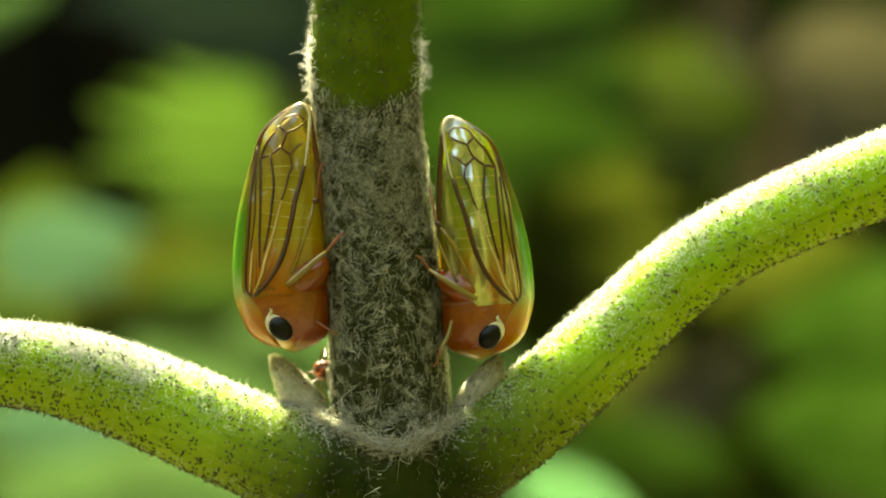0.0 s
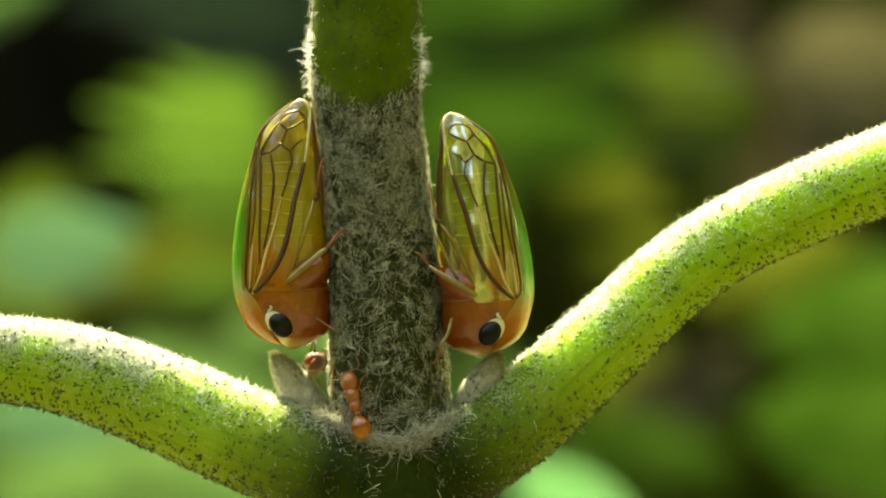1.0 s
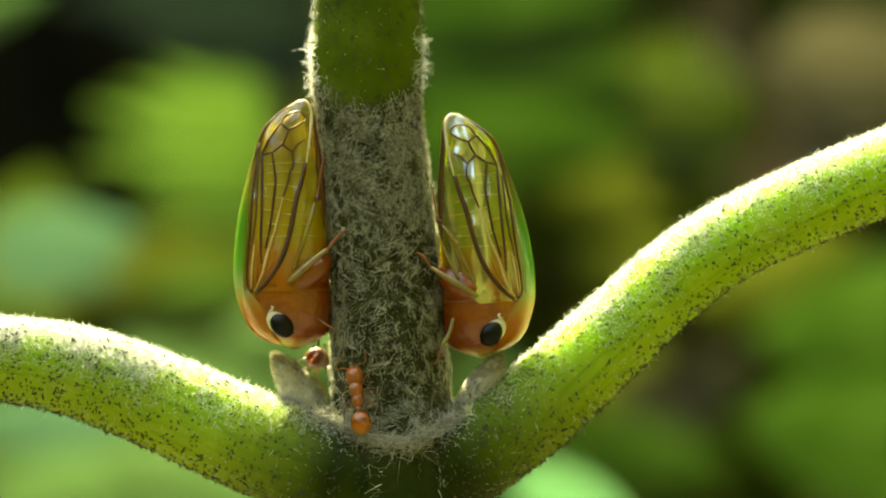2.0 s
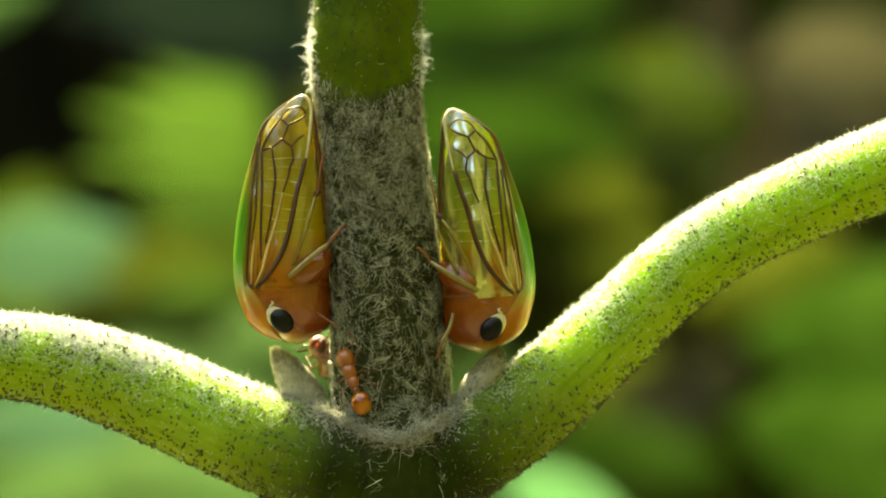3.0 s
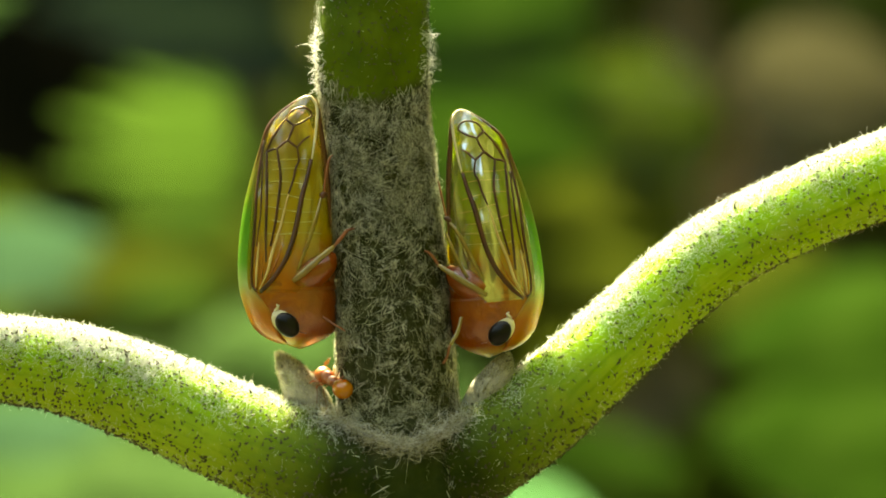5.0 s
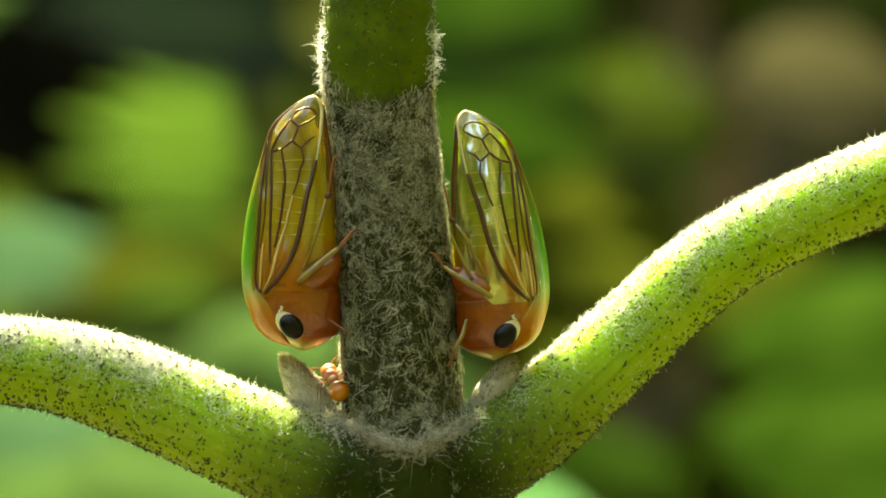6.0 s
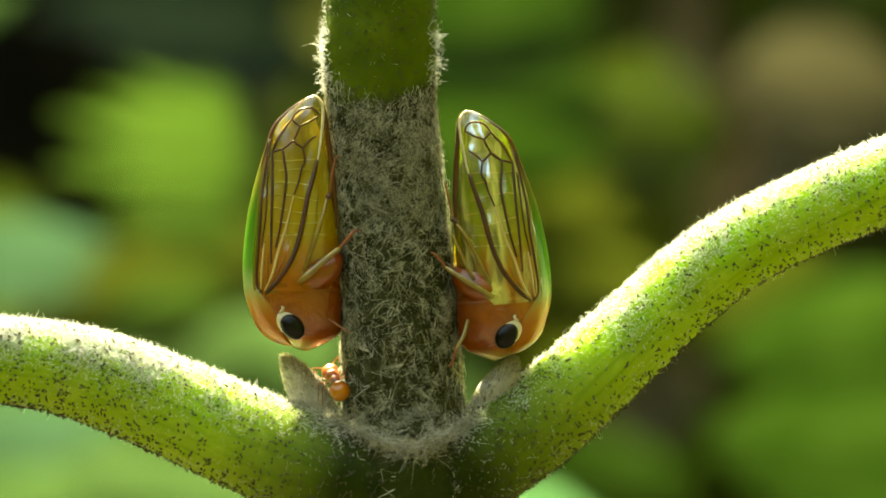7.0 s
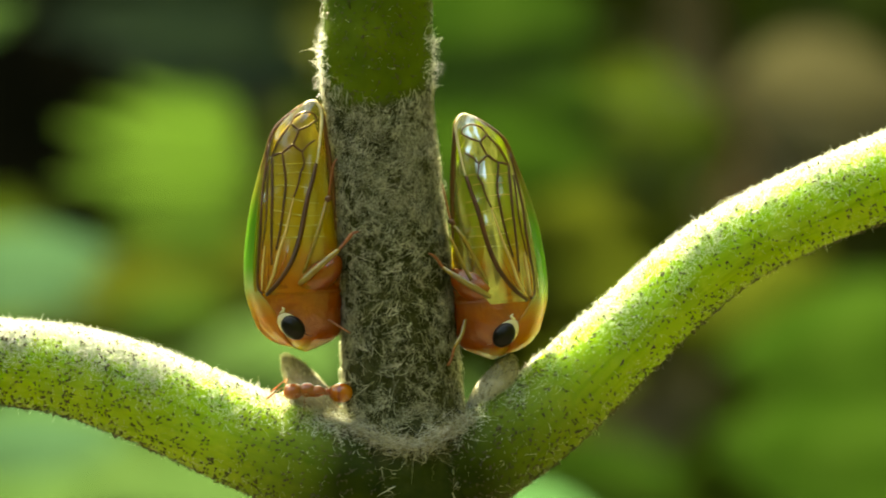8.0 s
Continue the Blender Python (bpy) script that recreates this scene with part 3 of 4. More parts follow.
    out["vein_pale"] = plain("bug_vein_pale", (0.50, 0.34, 0.09), (0.68, 0.54, 0.22), 1800, 0.45)
    out["band"] = plain("bug_band", (0.46, 0.46, 0.15), (0.66, 0.62, 0.30), 1800, 0.6)
    out["eye"] = plain("bug_eye", (0.002, 0.002, 0.002), (0.006, 0.005, 0.005), 2500, 0.3, Specular_IOR_Level=0.25)
    out["cream"] = plain("bug_cream", (0.60, 0.52, 0.30), (0.78, 0.72, 0.50), 2500, 0.35)
    out["leg"] = plain("bug_leg", (0.20, 0.12, 0.02), (0.27, 0.22, 0.05), 2500, 0.18, Coat_Weight=0.6, Subsurface_Weight=0.5, Subsurface_Radius=(1.0, 0.8, 0.3), Subsurface_Scale=0.2 * MM)
    out["foot"] = plain("bug_foot", (0.15, 0.045, 0.015), (0.30, 0.10, 0.035), 2500, 0.35)
    return out


VEINS = [  # (o, h) along each wing vein, with its half thickness
    ([(1.90, 1.43), (1.58, 1.77), (1.28, 2.22), (1.08, 2.75), (0.95, 3.35), (0.84, 3.95), (0.72, 4.40), (0.63, 4.85)], 0.050),
    ([(1.76, 2.20), (1.77, 2.90), (1.76, 3.95), (1.77, 4.70), (1.78, 5.04)], 0.028),
    ([(1.65, 2.60), (1.53, 3.20), (1.44, 3.95), (1.41, 4.40), (1.47, 4.85), (1.51, 5.12)], 0.026),
    ([(1.20, 3.95), (1.08, 4.32), (1.02, 4.62), (0.94, 4.82), (0.99, 5.15)], 0.022),
    ([(2.00, 1.47), (2.14, 1.70), (2.10, 2.60), (2.06, 3.20), (2.03, 3.95), (1.95, 4.70), (1.85, 5.37)], 0.028),
    ([(2.02, 2.60), (1.92, 3.40), (1.90, 4.10), (1.88, 4.80)], 0.016),
    ([(1.78, 5.04), (1.62, 5.10), (1.51, 5.12)], 0.026),
    ([(1.51, 5.12), (1.36, 5.24), (1.24, 5.33), (1.12, 5.24), (0.99, 5.15)], 0.026),
    ([(0.99, 5.15), (0.84, 5.33), (0.66, 5.46)], 0.020),
    ([(1.24, 5.33), (1.14, 5.55), (1.08, 5.72)], 0.024),
    ([(1.08, 5.72), (0.84, 5.83), (0.64, 5.97)], 0.024),
    ([(1.08, 5.72), (1.24, 5.85), (1.28, 5.90)], 0.024),
    ([(1.28, 5.90), (1.12, 6.12), (0.84, 6.20), (0.66, 6.10), (0.62, 5.95)], 0.020),
    ([(1.28, 5.90), (1.50, 5.60), (1.66, 5.32), (1.78, 5.04)], 0.022)]
PALE_VEINS_GLEAM = [
    ([(1.92, 1.50), (1.72, 1.95), (1.60, 2.45), (1.40, 3.10), (1.20, 3.95)], 0.038),
    ([(2.02, 1.55), (2.00, 2.10), (1.95, 2.70)], 0.030),
    # this last line paints the bright gleam along the wing tip edge
    ([(0.62, 4.80), (0.55, 5.30), (0.50, 5.80), (0.50, 6.20), (0.62, 6.45), (0.75, 6.51)], 0.042)]


def limb(points, label, name, material, thing_ob, flip, n=14, seg=8):
    rows = spline(points, n)
    rows[:, 3] *= 0.8 if name == "foot" else 1.2
    v, f, _ = tube(rows, seg)
    return part(name, [(flip * x, y, z) for x, y, z in v], f, material, thing_ob, label)


def build_treehopper(m, flip, mats, label, legs, rng):
    """flip: -1 where outward is to the left."""
    bug = thing("treehopper", label, "insect", "treehoppers on the stem", m)

    def put(name, vf, material, text=""):
        v, f = vf
        f = [tuple(reversed(q)) for q in f] if flip < 0 else f
        return part(name, [(flip * x, y, z) for x, y, z in v], f, material, bug, text)

    full = lambda h: (0.0, 360.0)
    hs = np.concatenate([np.linspace(0, 0.3, 8), np.linspace(0.36, 1.95, 20)])
    v, f = shell(hs, full, -0.015, 40)
    for i, h in enumerate(hs):
        a, b, d = ring_at(h)
        sink = 1 - 0.09 * max(0.0, h - 1.15) ** 1.5
        for j in range(41):
            x, y, z = v[i * 41 + j]
            v[i * 41 + j] = ((a + b) / 2 + (x - (a + b) / 2) * sink, y * sink, z + 0.05 * math.sin(5 * x))
    put("head", (v, f), mats["orange"], "glossy orange head and thorax")
    # belly: a slimmer loft that ends short of the clear wing tips
    girth = lambda h: float(np.interp(h, (1.5, 3.0, 4.2, 5.0, 5.6, 6.0, 6.25), (0.97, 0.96, 0.93, 0.86, 0.70, 0.45, 0.10)))
    levels = np.linspace(1.5, 6.25, 44)
    v, f = shell(levels, full, 0.0, 36)
    arr = np.array(v)
    for i, h in enumerate(levels):
        a, b, d = ring_at(h)
        g = girth(h) * (1 + 0.018 * math.sin(h * 14))
        mid = np.array([(a + b) / 2, 0.0, h])
        row = slice(i * 37, (i + 1) * 37)
        arr[row] = mid + (arr[row] - mid) * [g, g, 1]
    put("belly", (arr.tolist(), f), mats["belly"], "yellow-green ringed belly and folded hind wings")
    # shield over the back, from brow to a fine rear spine
    strip = [(0.0, 60), (0.5, 66), (0.95, 64), (1.25, 56), (1.55, 44), (2.2, 44), (2.85, 45), (3.6, 43), (4.35, 39), (5.1, 33), (5.6, 24), (5.75, 6)]
    sa = np.array(strip)
    edge = lambda h: (-float(np.interp(h, sa[:, 0], sa[:, 1])), float(np.interp(h, sa[:, 0], sa[:, 1])))
    v, f = shell(np.linspace(0.03, 5.75, 60), edge, 0.014, 24)
    w, g = shell(np.linspace(0.03, 5.75, 60), edge, -0.05, 24)
    n = len(v)
    f = f + [tuple(n + i for i in reversed(q)) for q in g]
    for i in range(59):
        a, b = i * 25, (i + 1) * 25
        f += [(a, b, n + b, n + a), (b + 24, a + 24, n + a + 24, n + b + 24)]
    put("shield", (v + w, f), mats["shield"], "green shield running to gold at the shoulder")
    # one folded forewing on each flank
    near = lambda h: (float(np.interp(h, sa[:, 0], sa[:, 1])) - 6 if h < 5.6 else float(np.interp(h, (5.6, 5.8, 6.53), (10, 0, 0))), float(np.interp(h, (1.4, 1.9, 2.6, 6.53), (100, 128, 168, 178))))
    hs = np.concatenate([np.linspace(1.42, 6.0, 40), np.linspace(6.08, 6.53, 12)])
    v, f = shell(hs, near, 0.012, 40)
    v = [(x, y - 0.016 * math.sin(14.0 * x + 0.9 * z) * min(1.0, max(0.0, 6.3 - z)), z) for x, y, z in v]
    put("forewing", (v, f), mats["wing"], "clear amber wing with dark veins")
    v, f = shell(hs, near, 0.012, 26)
    put("forewing", ([(x, -y, z) for x, y, z in v], [tuple(reversed(q)) for q in f]), mats["wing"], "clear amber wing with dark veins")
    for rows, r in VEINS:
        p = spline(rows, 20)
        path = np.array([(*skin(o, h, 0.026), 1.25 * r * (0.75 + 0.25 * math.sin(i / 19 * math.pi))) for i, (o, h) in enumerate(p)])
        v, f, _ = tube(path, 6, flat=0.6)
        put("vein", (v, f), mats["vein"])
    for rows, r in PALE_VEINS_GLEAM:
        p = spline(rows, 20)
        path = np.array([(*skin(o, h, 0.024), r * (0.5 + 0.5 * math.sin(i / 19 * math.pi))) for i, (o, h) in enumerate(p)])
        v, f, _ = tube(path, 6, flat=0.6)
        put("vein", (v, f), mats["cream" if r > 0.04 else "vein_pale"], "pale wing line, vein or painted tip gleam")
    # brown margins: along the belly side and over the back towards the tip
    for side, h0, h1, r in ((0, 3.1, 6.42, 0.08), (1, 4.6, 6.40, 0.055)):
        rows = []
        for i, h in enumerate(np.linspace(h0, h1, 22)):
            a, b, d = ring_at(h)
            o = a + 0.05 if side == 0 else b - 0.05
            rows.append((*skin(o, h, 0.0), r * (0.25 + 0.75 * math.sin(math.pi * (i + 0.5) / 22))))
        v, f, _ = tube(np.array(rows), 8)
        put("wing_margin", (v, f), mats["margin"], "dark red-brown wing margin")
    fan = [([(1.90, 1.45), (1.86, 1.9), (1.84, 2.5)], 0.045), ([(1.94, 1.42), (1.70, 1.80), (1.45, 2.30), (1.28, 2.9)], 0.045), ([(2.03, 1.5), (2.06, 2.0), (2.03, 2.5)], 0.045)]
    for rows, r in fan:
        p = spline(rows, 14)
        path = np.array([(*skin(o, h, 0.006), r * (1.05 - i / 14)) for i, (o, h) in enumerate(p)])
        v, f, _ = tube(path, 6, flat=0.5)
        put("wing_root", (v, f), mats["orange"], "orange streak at the wing root")
    for k, h in enumerate((2.95, 3.27, 3.56, 3.90, 4.22, 4.58, 4.85)):
        a, b, d = ring_at(h)
        lo, hi = a + 0.25 + rng.uniform(0, 0.3), 1.85 - rng.uniform(0.0, 0.35) * (k % 2)
        mid = np.array([(a + b) / 2, 0.0, 0.0])
        path = np.array([(*(mid + (skin(o, h + 0.05 * math.sin(3 * o + k) + 0.06 * (o - 1.3), 0.035) - mid) * [girth(h), girth(h), 1]), 0.015 * (0.4 + 0.8 * abs(math.sin(4.1 * o + 2 * k)))) for o in np.linspace(lo, hi, 14)])
        v, f, _ = tube(path, 6)
        put("band", (v, f), mats["band"], "pale yellow belly ring")
    # hips of the legs, bulging under the thorax
    for rows in ([(1.40, -0.50, 1.56, 0.10), (1.00, -0.56, 1.72, 0.36), (0.56, -0.54, 1.92, 0.42), (0.20, -0.46, 2.20, 0.30), (0.04, -0.40, 2.44, 0.08)],):
        v, f, _ = tube(spline(rows, 18), 16, lump=0.08, lump_scale=0.3)
        put("hip", (v, f), mats["orange"], "glossy orange hip")
    # eyes: black, in a cream socket
    for s in (1, -1):
        c = skin(1.24, 0.64)
        turn = Matrix.Rotation(radians(42), 3, "Y")
        for name, rr, dx, dz, dy, mat, text in (("socket", (0.15, 0.30, 0.395), 0.035, 0.045, 0.02, "cream", "cream ring round the eye"), ("eye", (0.18, 0.275, 0.36), -0.03, -0.045, -0.06, "eye", "glossy black eye")):
            v, f = blob((0, 0, 0), rr, 20, 12)
            pts = []
            for q in v:
                q = turn @ Vector((q[1], q[0], q[2]))
                pts.append((c[0] + dx + q[0], s * (c[1] + dy + q[1]), c[2] + dz + q[2]))
            put(name, (pts, f), mats[mat], text)
        v, f, _ = tube(np.array([(*(skin(o, h, 0.0) * [1, s, 1]), r) for o, h, r in ((1.49, 1.12, 0.012), (1.44, 1.08, 0.035), (1.47, 1.01, 0.04), (1.54, 0.97, 0.02))]), 8)
        put("brow_mark", (v, f), mats["cream"], "cream mark over the eye")
        v, f, _ = tube(spline([(*(skin(0.98, 0.50, 0.0) * [1, s, 1]), 0.02), (0.86, s * -1.02, 0.40, 0.012), (0.70, s * -1.10, 0.38, 0.006)], 8), 6)
        put("antenna", (v, f), mats["foot"], "short bristle feeler")
    for points, name, mat in legs:
        limb(points, "", name, mats[mat], bug, flip)
    return bug


def build_treehoppers():
    mats = bug_materials(0.16, 0.0, 1.0)
    rng = np.random.default_rng(3)
    fore = [([(1.05, -0.98, 1.72, 0.055), (0.80, -1.08, 1.92, 0.075), (0.40, -1.10, 2.28, 0.07), (0.02, -1.05, 2.60, 0.05)], "femur", "leg"),
            ([(0.02, -1.05, 2.60, 0.05), (-0.16, -1.06, 2.82, 0.06), (-0.34, -1.06, 3.02, 0.055), (-0.50, -1.02, 3.06, 0.03)], "foot", "foot"),
            ([(0.95, -0.88, 2.00, 0.03), (0.68, -0.88, 2.70, 0.042), (0.45, -0.80, 3.45, 0.042), (0.36, -0.72, 3.86, 0.03)], "hind_shin", "leg"),
            ([(0.36, -0.72, 3.86, 0.055), (0.30, -0.72, 3.93, 0.07), (0.22, -0.70, 3.96, 0.04)], "joint", "vein"),
            ([(0.30, -0.70, 3.95, 0.03), (0.24, -0.66, 4.40, 0.045), (0.16, -0.60, 4.85, 0.04), (0.06, -0.62, 4.95, 0.025)], "foot", "foot"),
            ([(0.30, -0.78, 0.80, 0.03), (0.02, -0.90, 0.62, 0.03), (-0.18, -0.92, 0.50, 0.03), (-0.28, -0.90, 0.44, 0.015)], "foot", "foot")]
    build_treehopper(Matrix.Translation(Vector((-3.01, -0.50, -2.67)) * MM), -1, mats, "orange and green treehopper head down on the woolly stem", fore, rng)
    other = [([(0.95, -0.98, 1.62, 0.05), (0.60, -1.06, 1.86, 0.07), (0.15, -1.04, 2.20, 0.065), (-0.22, -0.95, 2.50, 0.045)], "femur", "leg"),
             ([(-0.22, -0.95, 2.50, 0.045), (-0.34, -1.0, 2.72, 0.05), (-0.46, -1.02, 2.86, 0.045), (-0.56, -1.02, 2.90, 0.025)], "foot", "foot"),
             ([(1.00, -0.88, 1.80, 0.03), (0.70, -0.90, 2.50, 0.045), (0.40, -0.84, 3.20, 0.045), (0.16, -0.74, 3.60, 0.03)], "hind_shin", "leg"),
             ([(0.50, -0.90, 2.10, 0.04), (0.25, -0.90, 2.70, 0.045), (0.05, -0.80, 3.30, 0.03)], "hind_shin", "leg"),
             ([(0.20, -0.74, 3.60, 0.05), (0.12, -0.72, 3.68, 0.06), (0.04, -0.70, 3.70, 0.035)], "joint", "vein"),
             ([(0.10, -0.70, 3.70, 0.03), (0.04, -0.66, 4.20, 0.04), (-0.02, -0.60, 4.70, 0.025)], "foot", "foot"),
             ([(0.25, -0.80, 1.10, 0.04), (0.10, -0.88, 0.70, 0.045), (-0.12, -0.92, 0.40, 0.04)], "shin", "leg"),
             ([(-0.12, -0.92, 0.40, 0.045), (-0.20, -0.92, 0.15, 0.045), (-0.30, -0.92, -0.02, 0.05), (-0.36, -0.90, -0.05, 0.02)], "foot", "foot")]
    turn = Matrix.Rotation(radians(-5.4), 4, "Y") @ Matrix.Scale(0.986, 4)
    build_treehopper(Matrix.Translation(Vector((0.09, -0.50, -2.97)) * MM) @ turn, 1, bug_materials(0.70, 3.7, -0.8, ((1.20, 4.55, 0.17, 0.72), (0.86, 5.58, 0.20, 0.20), (0.96, 5.98, 0.26, 0.20), (1.42, 5.42, 0.10, 0.30))), "orange and green treehopper with clear veined wings, on the stem", other, rng)


# ---- ants: head along +x, back along +z, in mm ----
HIPS = [(0.34, 0.10), (0.22, 0.11), (0.10, 0.10)]


def ant_materials(dark=1.0):
    k = Mat("ant_amber")
    col = k.ramp(k.noise(1500.0, 3), [(0.3, (0.24 * dark, 0.058 * dark ** 1.1, 0.008)), (0.7, (0.40 * dark, 0.12 * dark ** 1.1, 0.018))])
    k.set(Base_Color=col, Roughness=0.35, Subsurface_Weight=0.7, Subsurface_Radius=(1.0, 0.4, 0.1), Subsurface_Scale=0.35 * MM, Coat_Weight=0.8, Coat_Roughness=0.07)
    body = k.bump(k.noise(7000.0, 2), 0.25, 0.01).m
    k = Mat("ant_gaster")
    x = k.axis("X")
    col = k.ramp(k.remap(x, -1.05 * MM, -0.35 * MM), [(p, tuple(dark * c for c in col)) for p, col in ((0.0, (0.46, 0.20, 0.012)), (0.40, (0.42, 0.12, 0.008)), (0.56, (0.20, 0.035, 0.004)), (0.66, (0.38, 0.11, 0.010)), (1.0, (0.26, 0.06, 0.01)))])
    k.set(Base_Color=col, Roughness=0.15, Subsurface_Weight=0.8, Subsurface_Radius=(1.0, 0.5, 0.1), Subsurface_Scale=0.4 * MM, Coat_Weight=0.6, Coat_Roughness=0.08)
    gaster = k.m
    leg = plain("ant_leg", (0.18 * dark, 0.06 * dark ** 1.1, 0.02 * dark), (0.30 * dark, 0.13 * dark ** 1.1, 0.05 * dark), 2500, 0.3, Subsurface_Weight=0.5, Subsurface_Radius=(1.0, 0.4, 0.1), Subsurface_Scale=0.1 * MM)
    eye = plain("ant_eye", (0.004, 0.003, 0.003), (0.012, 0.01, 0.01), 2500, 0.2)
    return body, gaster, leg, eye


def build_ant(label, mats):
    body, gaster, leg, eye = mats
    ant = thing("ant", label, "ant", "ants on the stem")
    head = part("head", *blob((0.70, 0, 0.03), (0.27, 0.255, 0.23), 18, 14, 0.75), body, ant)
    for s in (1, -1):
        v, f = blob((0.76, s * 0.215, 0.07), (0.045, 0.025, 0.04), 10, 8)
        part("eye", v, f, eye, head, "tiny black eye")
        v, f, _ = tube(spline([(0.90, s * 0.10, -0.02, 0.035), (1.00, s * 0.10, -0.04, 0.03), (1.07, s * 0.02, -0.06, 0.012)], 8), 6)
        part("jaw", v, f, body, head)
        v, f, _ = tube(spline([(0.88, s * 0.08, 0.08, 0.018), (0.95, s * 0.26, 0.20, 0.02), (0.92, s * 0.42, 0.26, 0.02), (1.05, s * 0.46, 0.18, 0.02), (1.22, s * 0.42, 0.05, 0.022), (1.36, s * 0.36, -0.06, 0.03), (1.42, s * 0.33, -0.10, 0.012)], 26), 6)
        part("feeler", v, f, leg, head, "elbowed amber feeler")
    rows = [(0.50, 0, 0.02, 0.06), (0.44, 0, 0.03, 0.15), (0.34, 0, 0.06, 0.20), (0.22, 0, 0.06, 0.195), (0.10, 0, 0.02, 0.155), (-0.02, 0, 0.03, 0.165), (-0.12, 0, 0.01, 0.14), (-0.18, 0, -0.03, 0.07)]
    v, f, _ = tube(spline(rows, 24), 14)
    part("thorax", v, f, body, ant)
    rows = [(-0.16, 0, -0.04, 0.05), (-0.22, 0, -0.01, 0.07), (-0.26, 0, 0.02, 0.10), (-0.31, 0, -0.02, 0.06), (-0.37, 0, 0.0, 0.10), (-0.43, 0, -0.01, 0.07)]
    v, f, _ = tube(spline(rows, 20), 12)
    part("waist", v, f, body, ant, "two-knobbed waist")
    part("gaster", *blob((-0.67, 0, -0.02), (0.34, 0.29, 0.28), 20, 16, 0.9), gaster, ant, "translucent amber hind body")
    legs = []
    for s in (1, -1):
        for i, (x, y) in enumerate(HIPS):
            spread = (0.42, -0.06, -0.46)[i]
            rows = [(0, 0, 0, 0.026), (0.3 * spread, s * 0.16, 0.06, 0.026), (0.75 * spread, s * 0.36, 0.12, 0.022), (1.0 * spread, s * 0.46, -0.02, 0.017), (1.25 * spread, s * 0.56, -0.20, 0.012), (1.55 * spread, s * 0.64, -0.29, 0.009), (1.8 * spread, s * 0.68, -0.30, 0.006)]
            v, f, _ = tube(spline([(a, 0.85 * b, c, 0.8 * d) for a, b, c, d in rows], 22), 6)
            ob = part("leg", v, f, leg, ant)
            ob.location = Vector((x, s * y, -0.05)) * MM
            legs.append((ob, Vector((x, s * y, -0.05)) * MM, s * (1 if i == 1 else -1)))
    return ant, legs


def stance(head, gaster, up):
    """The pose of an ant whose head and gaster lie near the two places, its back turned to up."""
    h, g = Vector(head) * MM, Vector(gaster) * MM
    x = (h - g).normalized()
    y = Vector(up).cross(x).normalized()
    z = x.cross(y)
    m = Matrix((x, y, z)).transposed().to_4x4()
    m.translation = (h + g) / 2 - x * (-0.01 * MM)
    return m


